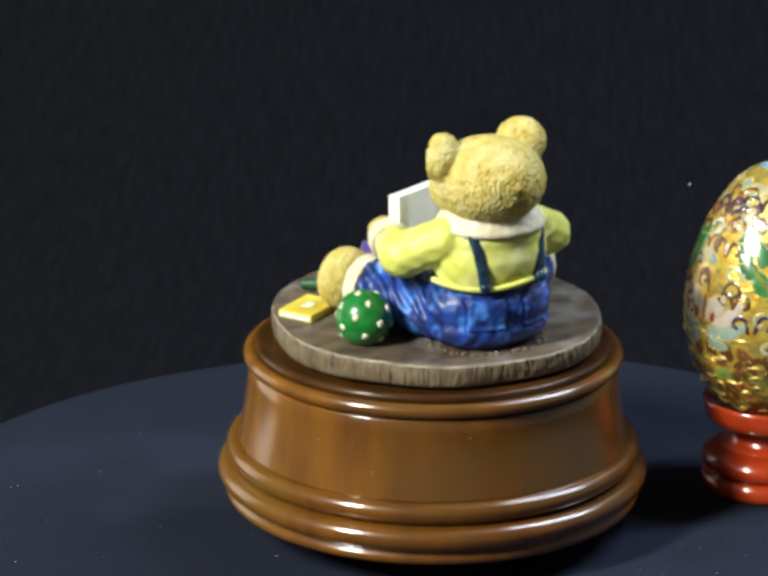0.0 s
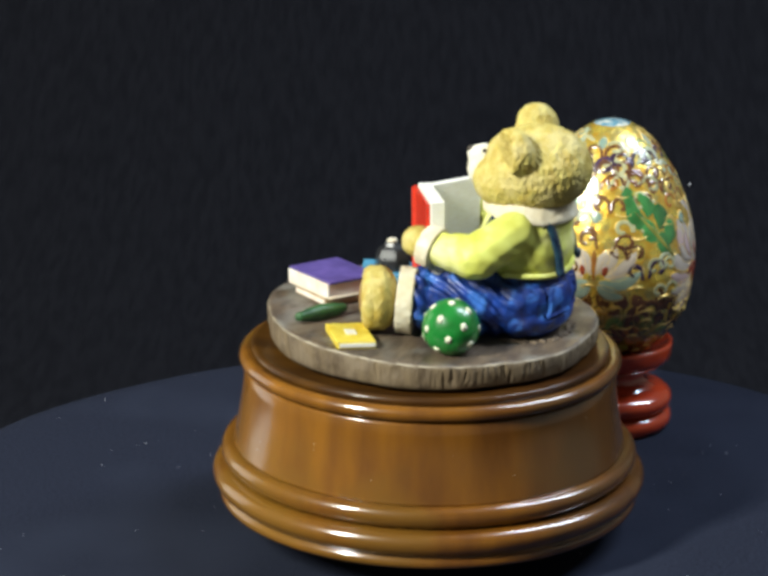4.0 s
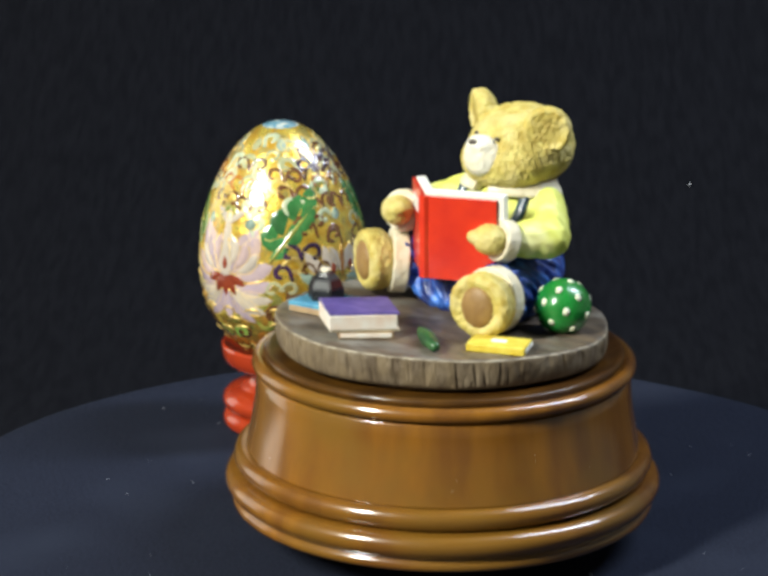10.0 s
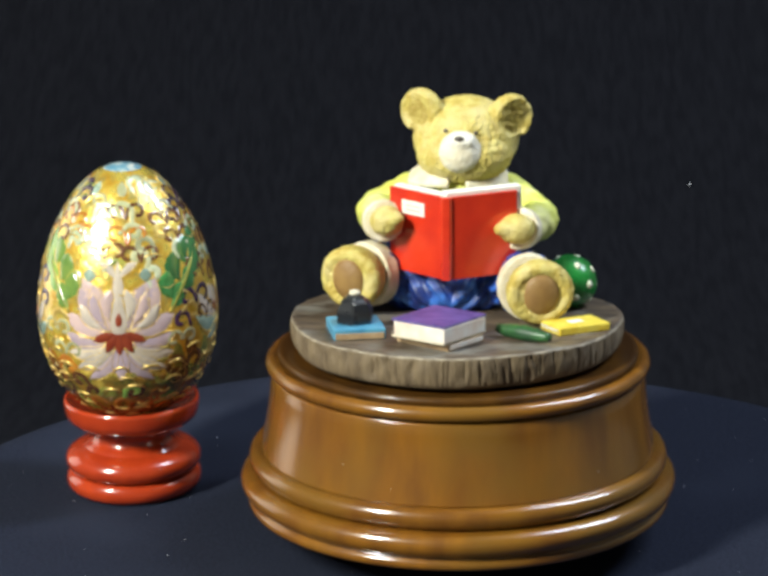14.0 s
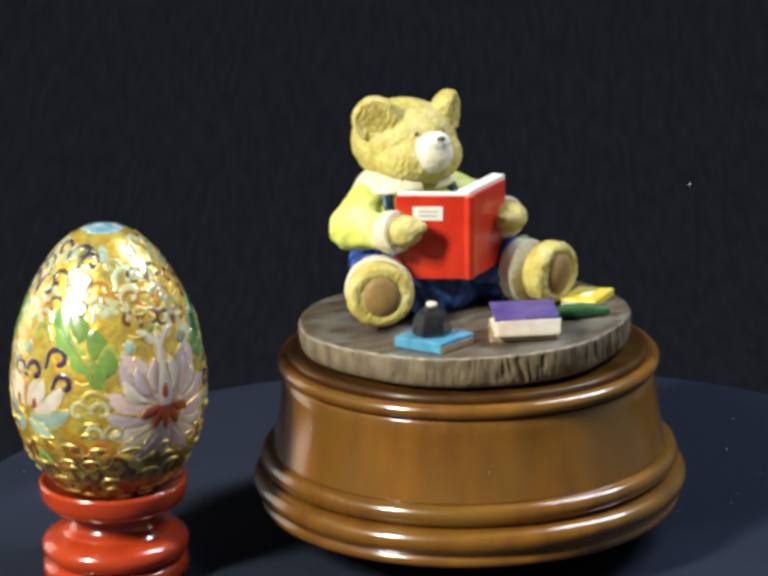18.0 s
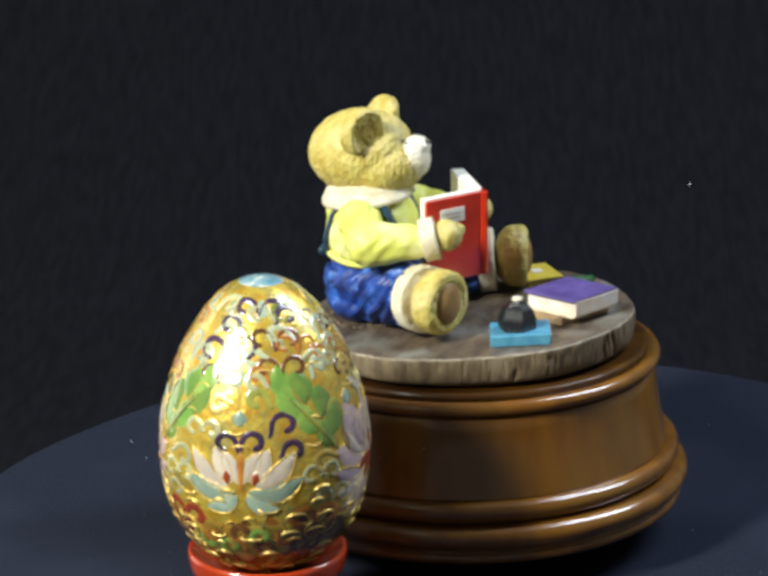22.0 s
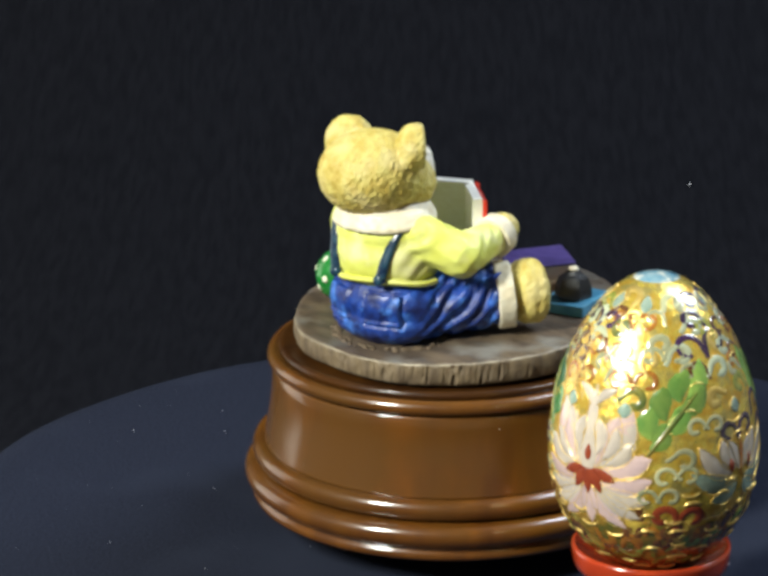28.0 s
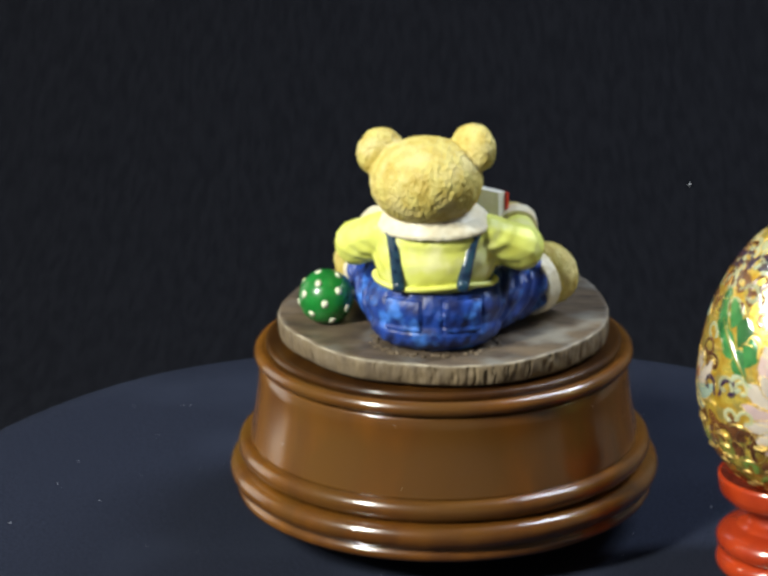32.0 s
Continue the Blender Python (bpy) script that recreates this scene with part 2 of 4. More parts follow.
def absorb(dst, src, index):
    """Adds src to dst with one material slot."""
    for f in src.faces:
        f.material_index = index
    me = bpy.data.meshes.new("piece")
    src.to_mesh(me)
    src.free()
    dst.from_mesh(me)
    bpy.data.meshes.remove(me)


def tube(points, radius, seg=6, taper=False):
    bm = bmesh.new()
    pts = [Vector(p) for p in points]
    rings = []
    for i, p in enumerate(pts):
        d = (pts[min(i + 1, len(pts) - 1)] - pts[max(i - 1, 0)]).normalized()
        u = d.orthogonal().normalized() if not rings else (prev - d * prev.dot(d)).normalized()
        prev = u
        w = d.cross(u)
        r = radius * (0.55 + 0.45 * math.sin(math.pi * min(1, max(0, i / (len(pts) - 1))))) if taper else radius
        rings.append([bm.verts.new(p + (u * math.cos(a) + w * math.sin(a)) * r) for a in (2 * math.pi * k / seg for k in range(seg))])
    for lo, hi in zip(rings, rings[1:]):
        for k in range(seg):
            bm.faces.new((lo[k], lo[(k + 1) % seg], hi[(k + 1) % seg], hi[k]))
    bm.faces.new(rings[0][::-1])
    bm.faces.new(rings[-1])
    bmesh.ops.recalc_face_normals(bm, faces=bm.faces)
    return bm


def thing(name, label, category, group="", kind=""):
    ob = new(name)
    ob.empty_display_size = 0.01
    return tagged(ob, label, category, group, kind)


# ---- setting ----
def wall(name, size, at, mat, label):
    bm = bmesh.new()
    bmesh.ops.create_cube(bm, size=1.0, matrix=Matrix.LocRotScale(None, None, Vector([s * 1000 for s in size])))
    ob = new(name, finish(name, bm, mat, False))
    ob.location = at
    return tagged(ob, label, name.split("_")[0], kind="structure")


def build_backdrop():
    """A black cloth hung behind, with soft folds, falling onto the table top."""
    bm = bmesh.new()
    nx, nz = 60, 60
    grid = []
    for j in range(nz + 1):
        row = []
        for i in range(nx + 1):
            x, q = -420 + 840 * i / nx, 2100 * j / nz
            if q < 700:
                y, z = -450 + q, -60.0
            elif q < 1485:
                a = (q - 700) / 500.0
                y, z = 250 + 500 * math.sin(a), -60 + 500 * (1 - math.cos(a))
            else:
                y, z = 750, 440 + (q - 1485)
            bend = 6 * noise.noise(Vector((x * 0.006, 3.1, q * 0.0012))) * min(1, q / 900)
            row.append(bm.verts.new((x, y + bend, z)))
        grid.append(row)
    for j in range(nz):
        for i in range(nx):
            bm.faces.new((grid[j][i], grid[j][i + 1], grid[j + 1][i + 1], grid[j + 1][i]))
    back = [[bm.verts.new(v.co + Vector((0, 3, -3))) for v in row] for row in grid]
    for j in range(nz):
        for i in range(nx):
            bm.faces.new((back[j][i], back[j + 1][i], back[j + 1][i + 1], back[j][i + 1]))
    ob = new("backdrop", finish("backdrop", bm, BACKCLOTH))
    tagged(ob, "plain black cloth swept up behind the turntable", "backdrop", kind="structure")
    bm = bmesh.new()
    ball_into(bm, (101.1, 434.8, -22.1), (0.5, 0.5, 0.5), sub=1)
    part("lint_fleck", bm, LINT, ob, "single pale fleck of lint")


# floor, ceiling and walls are unseen, added in a grey that bounces fill light
WALLPAINT = material("grey_wall_paint", (0.58, 0.57, 0.55), (0.54, 0.53, 0.51), 3, 0.85)
build_backdrop()
wall("table_top", (0.95, 1.5, 0.03), (0, 0.02, -0.080), BACKCLOTH, "table top covered with plain black cloth")
wall("floor", (4.2, 4.2, 0.1), (0, 0, -0.85), WALLPAINT, "unseen plain floor, added to bounce light")
wall("ceiling", (4.2, 4.2, 0.1), (0, 0, 1.75), WALLPAINT, "unseen plain ceiling, added to bounce light")
wall("wall_north", (4.2, 0.1, 2.6), (0, 2.1, 0.45), WALLPAINT, "unseen plain wall behind the black cloth, added to bounce light")
wall("wall_south", (4.2, 0.1, 2.6), (0, -2.1, 0.45), WALLPAINT, "unseen plain wall, added to bounce light")
wall("wall_west", (0.1, 4.1, 2.6), (-2.1, 0, 0.45), WALLPAINT, "unseen plain wall, added to bounce light")
wall("wall_east", (0.1, 4.1, 2.6), (2.1, 0, 0.45), WALLPAINT, "unseen plain wall, added to bounce light")


# ---- turntable ----
DISC_X, DISC_Y, DISC_R = -5.7, 9.2, 141.0


def rim(a):
    return DISC_R + 3.2 * math.cos(2 * a) + 0.9 * math.sin(2 * a) + 0.5 * math.sin(5 * a) + 0.4 * math.sin(11 * a + 1)


def build_turntable():
    top = thing("turntable", "round turntable draped with dark navy-black cloth", "turntable")
    bm = bmesh.new()
    seg = 160
    rows = [0, 30, 60, 90, 115, 132, 138, 140.2, 141]
    rings = []
    for r in rows:
        ring = []
        for k in range(seg if r else 1):
            a = 2 * math.pi * k / seg
            f = rim(a) / DISC_R
            z = 0.12 * noise.noise(Vector((r * math.cos(a) * 0.03, r * math.sin(a) * 0.03, 0)))
            drop = max(0.0, r - 137.5)
            ring.append(bm.verts.new((DISC_X + r * f * math.cos(a), DISC_Y + r * f * math.sin(a), min(0.0, z) - 0.1 * drop * drop)))
        rings.append(ring)
    for d, out in ((8, 0.8), (20, 1.5), (38, 2.5), (57, 3.5)):
        ring = []
        for k in range(seg):
            a = 2 * math.pi * k / seg
            r = rim(a) + out * (1 + math.sin(14 * a + math.sin(3 * a)))
            ring.append(bm.verts.new((DISC_X + r * math.cos(a), DISC_Y + r * math.sin(a), -d)))
        rings.append(ring)
    for lo, hi in zip(rings, rings[1:]):
        for k in range(seg):
            a, b = lo[k % len(lo)], lo[(k + 1) % len(lo)]
            vs = list(dict.fromkeys((a, b, hi[(k + 1) % seg], hi[k])))
            bm.faces.new(vs)
    bmesh.ops.recalc_face_normals(bm, faces=bm.faces)
    part("cloth_cover", bm, CLOTH, top, "dark navy-black velvet cloth with lint")
    bm = revolve([(0, -58), (120, -58), (128, -54), (128, -6), (124, -3), (0, -3)], 72)
    bmesh.ops.translate(bm, verts=bm.verts, vec=(DISC_X, DISC_Y, 0))
    part("platter", bm, RUBBER, top)
    # lint caught on the cloth
    rng = random.Random(5)
    bm = bmesh.new()
    for _ in range(110):
        a, r = rng.uniform(0, 6.283), 134 * math.sqrt(rng.random())
        s = rng.choice((0.08, 0.09, 0.10, 0.11, 0.13, 0.2))
        ball_into(bm, (DISC_X + r * math.cos(a), DISC_Y + r * math.sin(a), 0.1), (s, s * rng.uniform(0.5, 1.6), s * 0.6), sub=1)
    tagged(part("lint", bm, LINT, top, "tiny pale specks of lint"), kind="stuff")
    return top


# ---- music box ----
def lie(y):
    """Height of the sloping painted plank at local depth y."""
    return 54.8 - 0.058 * y


def build_base(box):
    tilt = Matrix.Rotation(radians(-1.2), 4, "X")
    low = [(0, 7.2), (51.6, 7.2), (52.9, 7.5), (53.3, 8.3), (53.2, 9.3), (52.7, 9.9), (52.2, 10.2), (52.6, 10.6), (53.5, 11.0), (54.4, 11.9),
           (54.9, 13.0), (55.0, 14.0), (54.7, 15.0), (53.9, 15.9), (52.8, 16.4), (51.4, 16.6), (50.6, 16.5), (0, 16.5)]
    bead = [(0, 16.5), (50.4, 16.5), (51.2, 17.0), (52.2, 17.9), (52.7, 19.0), (52.75, 20.0), (52.4, 21.0), (51.7, 21.7), (50.7, 22.1), (49.9, 22.0), (0, 22.0)]
    body = [(0, 22.0), (49.7, 22.0), (49.6, 22.5), (49.2, 24.6), (48.6, 27.6), (48.0, 30.9), (47.45, 34.6), (47.05, 38.4), (46.9, 41.2), (46.7, 41.6), (45.3, 41.7), (0, 41.7)]
    rim_top = [(0, 41.7), (45.1, 41.7), (45.4, 42.3), (46.8, 42.3), (47.5, 42.5), (47.95, 43.0), (48.2, 43.8), (48.05, 44.6), (47.5, 45.3), (46.7, 45.7), (45.9, 45.7), (45.5, 45.4), (45.1, 45.4), (0, 45.4)]
    ledge = [(0, 45.4), (45.1, 45.4), (45.2, 46.4), (45.0, 47.0), (44.5, 47.3), (43.6, 47.3), (42.4, 47.0), (40.0, 46.9), (0, 46.9)]

    def turned(profile):
        bm = revolve(profile, 128)
        bmesh.ops.transform(bm, matrix=Matrix.Translation((-0.33, -0.14, 0)) @ tilt, verts=bm.verts)
        return bm

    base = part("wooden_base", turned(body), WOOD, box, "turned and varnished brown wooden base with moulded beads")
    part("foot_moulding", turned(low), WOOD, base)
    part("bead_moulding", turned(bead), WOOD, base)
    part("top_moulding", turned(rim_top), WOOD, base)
    part("top_ledge", turned(ledge), SHADED_WOOD, base, "dark brown ledge with the shade of the plinth painted in")
    for k in range(4):
        a = radians(45 + 90 * k)
        bm = revolve([(0, -1.7), (4.5, -1.7), (5, -1.2), (5, 9), (0, 9)], 24)
        bmesh.ops.translate(bm, verts=bm.verts, vec=(24 * math.cos(a), 24 * math.sin(a), 0))
        part("foot", bm, RUBBER, base, "small black foot")
    rng = random.Random(8)
    bm = bmesh.new()
    for _ in range(16):
        a, z = rng.uniform(0, 6.283), rng.uniform(24, 40)
        r = float(np.interp(z, [22.5, 24.6, 27.6, 30.9, 34.6, 38.4, 41.2], [49.6, 49.2, 48.6, 48.0, 47.45, 47.05, 46.9]))
        ball_into(bm, tilt @ Vector(((r - 0.03) * math.cos(a), (r - 0.03) * math.sin(a), z)) + Vector((-0.33, -0.14, 0)), (0.08, 0.08, rng.uniform(0.08, 0.3)), sub=1)
    tagged(part("dust", bm, LINT, base, "tiny pale specks of dust on the varnish"), kind="stuff")


def build_plinth(box):
    cx, cy, R = -1.0, 1.1, 41.6
    seg = 900
    bm = bmesh.new()
    rings = []

    def edge(a):
        return R + 0.5 * math.sin(3 * a + 1) + 0.35 * math.sin(7 * a) + 0.3 * noise.noise(Vector((math.cos(a) * 4, math.sin(a) * 4, 1)))

    for f in (0.0, 0.25, 0.5, 0.72, 0.88, 0.965, 0.992):
        ring = []
        for k in range(seg if f else 1):
            a = 2 * math.pi * k / seg
            x, y = cx + f * edge(a) * math.cos(a), cy + f * edge(a) * math.sin(a)
            z = lie(y) + 0.22 * noise.noise(Vector((x * 0.12, y * 0.5, 0)))
            ring.append(bm.verts.new((x, y, z)))
        rings.append(ring)
    for inset, g in ((0.10, 0.03), (-0.05, 0.12), (-0.1, 0.26), (-0.1, 0.40), (-0.05, 0.54), (0.1, 0.68), (0.3, 0.82), (0.7, 0.93), (1.4, 1.0)):
        ring = []
        for k in range(seg):
            a = 2 * math.pi * k / seg
            ca, sa = math.cos(a), math.sin(a)
            lean = 0.9 * noise.noise(Vector((ca * 2, sa * 2, 5)))
            u = a * 41.6 + 7.5 * lean * g + 2.2 * noise.noise(Vector((ca * 22, sa * 22, g * 0.8)))
            saw = abs((u * 0.5) % 1.0 - 0.5) * 2
            deep = max(0.0, noise.noise(Vector((ca * 30, sa * 30, g * 1.2))) + 0.12 + 0.6 * noise.noise(Vector((ca * 1.7, sa * 1.7, 8))))
            nick = 1.3 * deep * max(0.0, 1 - saw / 0.5) + 0.45 * max(0.0, noise.noise(Vector((ca * 16, sa * 16, g * 2.2))))
            r = edge(a) - inset - nick * (0.25 if g < 0.05 else 1.0 if g < 0.9 else 0.4)
            x, y = cx + r * math.cos(a), cy + r * math.sin(a)
            top, low = lie(y) - 0.2, 48.0 - 0.028 * y
            ring.append(bm.verts.new((x, y, top + (low - top) * g)))
        rings.append(ring)
    ring = []
    for k in range(seg):
        a = 2 * math.pi * k / seg
        x, y = cx + 37.5 * math.cos(a), cy + 37.5 * math.sin(a)
        ring.append(bm.verts.new((x, y, 47.2 - 0.021 * y)))
    rings.append(ring)
    centre = bm.verts.new((cx, cy, 46.9))
    rings.append([centre])
    for n, (lo, hi) in enumerate(zip(rings, rings[1:])):
        for k in range(seg):
            vs = list(dict.fromkeys((lo[k % len(lo)], lo[(k + 1) % len(lo)], hi[(k + 1) % len(hi)], hi[k % len(hi)])))
            f = bm.faces.new(vs)
            f.material_index = 0 if n < 6 else 2 if n < 7 else 1
    bmesh.ops.recalc_face_normals(bm, faces=bm.faces)
    part("plinth", bm, [PLINTH, PLINTH_EDGE, PLINTH_RIM], box, "round grey-brown plinth carved like a slice of log")


def fur(co, big=0.35, small=0.25):
    """Low lumps and a close-set grain of small tufts."""
    return big * 0.5 * noise.noise(co * 0.45) + 1.9 * small * (0.5 - noise.voronoi(Vector((co.x * 1.2, co.y * 1.2, co.z * 0.95)))[0][0])


def build_bear(box):
    """The painted bear is one cast piece in several colours."""
    out = bmesh.new()
    mats = [FUR, MUZZLE, SHIRT, CREAM, DENIM, SOLE, DARK, STRAP, EAR]

    def head(bm):
        ball_into(bm, (0.7, 28.6, 94.2), (13.6, 13.4, 10.8))
        ball_into(bm, (0.5, 23.0, 91.4), (12.3, 10.5, 8.0))
        ball_into(bm, (0.6, 27.2, 98.0), (10.8, 11.0, 6.2))
        for ex, sgn in ((-10.0, -1), (11.7, 1)):
            ball_into(bm, (ex, 25.8, 101.0 - 0.7 * sgn), (6.2, 3.9, 6.1), (10, 12 * sgn, 40 * sgn))
            for k in range(25):      # rolled rim
                a = radians((50 if sgn < 0 else -50) + 180 * k / 24)
                ball_into(bm, Vector((ex, 25.8, 101.0 - 0.7 * sgn)) + Vector((0.62 * sgn, -0.78, 0)) * 1.6 + Vector((0.78, 0.62 * sgn, 0)) * 4.5 * math.cos(a) + Vector((0, 0, 4.4 * math.sin(a))), (1.5, 1.5, 1.5), sub=2)

    b = blend(head, 0.32, 3)
    for v in b.verts:          # hollow of each ear
        for ex, sgn in ((-10.0, -1), (11.7, 1)):
            face = Vector((0.62 * sgn, -0.78, 0.0))
            d = v.co - Vector((ex, 25.8, 101.0 - 0.7 * sgn)) - face * 3.6
            if d.length < 5.2 and (v.co - Vector((ex, 25.8, 101.0 - 0.7 * sgn))).dot(face) > 0.8 and v.co.z > 96:
                v.co -= face * 1.8 * (1 - (d.length / 5.2) ** 2)
    absorb(out, ripple(b, fur), 0)
    for f in out.faces:        # darker tan ear hollows, their shade put into the colour
        c = f.calc_center_median()
        for ex, sgn in ((-10.0, -1), (11.7, 1)):
            if (c - Vector((ex + 1.4 * sgn, 24.0, 101.0 - 0.7 * sgn))).length < 3.3 and c.z > 97:
                f.material_index = 8

    b = blend(lambda bm: (ball_into(bm, (-0.2, 15.7, 93.2), (5.7, 5.0, 5.4)), ball_into(bm, (-0.1, 14.3, 96.4), (4.1, 3.6, 2.7))), 0.45, 3)
    absorb(out, ripple(b, lambda c: fur(c, 0.3, 0.2)), 1)
    b = bmesh.new()
    ball_into(b, (-0.3, 11.5, 97.7), (1.3, 0.9, 0.7))
    ball_into(b, (-4.0, 16.8, 98.6), (0.6, 0.5, 0.5))
    ball_into(b, (3.6, 15.9, 98.3), (0.6, 0.5, 0.5))
    absorb(out, b, 6)

    def shirt(bm):
        ball_into(bm, (-1.0, 25.5, 75.0), (15.0, 11.8, 12.0))
        ball_into(bm, (-1.0, 27.5, 80.0), (13.5, 9.5, 7.0))
        rod_into(bm, (-13.0, 25.8, 80.4), (-21.5, 21, 76.2), 5.4, 5.8, 9)
        rod_into(bm, (-21.5, 21, 76.2), (-19.5, 8.0, 77.5), 5.8, 4.2, 9)
        rod_into(bm, (11.5, 25.5, 80.4), (19.0, 18, 75.6), 5.4, 5.8, 9)
        rod_into(bm, (19.0, 18, 75.6), (15.5, 7.5, 76.0), 5.8, 4.2, 9)

    b = blend(shirt, 0.48, 5)

    def creases(c):
        out_by = 0.16 * noise.noise(Vector((c.x * 0.20, c.y * 0.26, c.z * 0.40)))
        arm = min(1.0, max(0.0, (abs(c.x + 1.0) - 10.5) / 3))
        wave = math.sin(1.25 * c.y + 1.15 * c.z + 2.8 * noise.noise(c * 0.16))
        return out_by + arm * 0.22 * (abs(wave) ** 0.7) * (1 if wave > 0 else -1) * (0.45 + 0.8 * max(0.0, noise.noise(c * 0.11)))

    absorb(out, ripple(b, creases), 2)

    def whites(bm):
        rings, n = [], 64          # flat collar round the neck, open at the throat
        for k in range(n + 1):
            a = -math.pi / 2 + 0.16 + (2 * math.pi - 0.32) * k / n
            ca, sa = math.cos(a), math.sin(a)
            drop = 0.5 * abs(ca) - 0.5 * max(0.0, -sa) + 1.0 * max(0.0, sa)
            pts = ((7.6, 87.6, 7.6), (9.4, 87.9, 8.6), (12.0, 86.6 - 0.4 * drop, 10.4), (13.9, 84.3 - drop, 11.7), (13.8, 83.2 - drop, 11.6), (11.5, 83.6, 9.6), (8.0, 84.8, 7.8))
            rings.append([bm.verts.new((-1.0 + rx * ca, 26.4 + ry * sa, z - 0.5 * sa)) for rx, z, ry in pts])
        for lo, hi in zip(rings, rings[1:]):
            for k in range(7):
                bm.faces.new((lo[k], lo[(k + 1) % 7], hi[(k + 1) % 7], hi[k]))
        bm.faces.new(rings[0][::-1])
        bm.faces.new(rings[-1])
        for c, t in (((-19.2, 6.4, 77.9), (75, 0, 12)), ((15.1, 5.8, 76.3), (75, 0, -16))):   # sleeve cuffs
            band_into(bm, c, 5.3, 5.3, 1.9, t)
        for c, t in (((-22.8, 7.4, 63.8), (85, 0, -38)), ((17.3, 0.0, 63.0), (85, 0, 10))):   # trouser turn-ups
            band_into(bm, c, 8.5 if c[0] < 0 else 7.8, 8.3, 2.1, t)

    b = blend(whites, 0.36, 2)
    absorb(out, ripple(b, lambda c: 0.15 * noise.noise(c * 0.7)), 3)

    def denim(bm):
        ball_into(bm, (-1.0, 24.5, 63.0), (17.0, 12.6, 9.2))
        ball_into(bm, (-1.0, 26.0, 58.0), (16.0, 11.0, 6.5))
        rod_into(bm, (-10.0, 22, 62), (-18.8, 11.8, 63.2), 8.6, 7.6)
        rod_into(bm, (8.0, 22, 61.5), (14.8, 5.8, 62.0), 8.6, 7.6)
        ball_into(bm, (-4.0, 13, 58.6), (17, 9.5, 6.6))
        ball_into(bm, (16.5, 3.4, 62.8), (7.1, 3.4, 7.7), (0, 0, 10))
        ball_into(bm, (-21.2, 9.4, 63.9), (7.8, 3.4, 7.7), (0, 0, -38))

    b = blend(denim, 0.42, 5)

    def folds(c):
        u = -c.y * 0.72 + abs(c.x + 1.0) * 0.66
        wave = math.sin(1.35 * c.z - 1.45 * u + 3.4 * noise.noise(c * 0.14))
        leg = min(1.0, max(0.0, (30 - c.y) / 8))
        out_by = leg * 0.58 * (abs(wave) ** 0.6) * (1 if wave > 0 else -1) + 0.10 * noise.noise(c * 0.3)
        if c.y < 18 and abs(c.x + 2) < 13:
            fold = math.sin(abs(c.x + 2) * 1.2 - c.z * 1.3 + 1.6 * noise.noise(c * 0.2))
            out_by = 0.55 * (abs(fold) ** 0.6) * (1 if fold > 0 else -1)
        if c.y > 27:
            out_by += (1 - leg) * 0.28 * noise.noise(Vector((c.x * 0.5 + c.z * 0.2, 2.0, c.z * 0.22)))
            for x in (-8.6, 5.6):
                dx, dz = abs(c.x - x), abs(c.z - 62.6)
                if dx < 4.9 and dz < 4.4:
                    out_by += 0.7 if dx < 4.2 and dz < 3.7 else -0.45
        if 68.6 < c.z < 70.2:
            out_by += 0.5
        return out_by

    absorb(out, ripple(b, folds), 4)
    b = bmesh.new()            # hem of the shirt over the trousers at the back
    for k in range(70):
        a = radians(-8 + 196 * k / 69)
        ball_into(b, (-1.0 + 14.6 * math.cos(a), 25.2 + 11.3 * math.sin(a), 69.6 + 0.5 * math.cos(3 * a)), (0.85, 0.85, 0.75), sub=2)
    absorb(out, b, 2)

    def straps(bm):
        for pts in (((6.4, 35.8, 69.5), (7.0, 35.5, 74), (7.6, 34.6, 78.5), (8.4, 33.2, 82.6)),
                    ((-8.8, 35.6, 70.5), (-9.6, 34.8, 75), (-10.6, 33.0, 80), (-11.6, 30.8, 83.6)),
                    ((9.0, 20.4, 83.8), (9.4, 18.6, 80.6), (8.6, 16.6, 77.0), (8.0, 15.4, 73.0)), ((-11.0, 20.4, 83.8), (-11.4, 18.6, 80.6), (-10.6, 16.6, 77.0), (-10.0, 15.4, 73.0))):
            for p, q in zip(pts, pts[1:]):
                for k in range(7):
                    ball_into(bm, Vector(p).lerp(Vector(q), k / 6), (1.75, 1.15, 0.9), sub=2)

    absorb(out, blend(straps, 0.35, 2), 7)
    b = bmesh.new()
    ball_into(b, (6.6, 36.2, 69.8), (1.5, 0.8, 1.4))
    ball_into(b, (-8.9, 36.6, 70.6), (1.5, 0.8, 1.4))
    absorb(out, b, 7)

    def paws(bm):
        ball_into(bm, (-18.0, 2.6, 78.8), (4.3, 4.0, 3.9))
        ball_into(bm, (-16.0, 0.6, 79.8), (2.6, 2.2, 1.8))
        ball_into(bm, (14.2, 2.0, 77.2), (4.6, 4.0, 3.9))
        ball_into(bm, (11.4, 0.2, 77.6), (2.8, 2.2, 1.8))

    absorb(out, ripple(blend(paws, 0.45, 2), lambda c: fur(c, 0.15, 0.18)), 0)

    def feet(bm):
        for c, t in (((-26.0, 3.2, 64.4), (0, 0, -25)), ((19.9, -6.0, 63.8), (0, 0, 12))):
            ball_into(bm, c, (8.3, 4.5, 8.0), t)
            m = Euler((0, 0, radians(t[2]))).to_matrix()
            for k in range(40):
                a = 2 * math.pi * k / 40
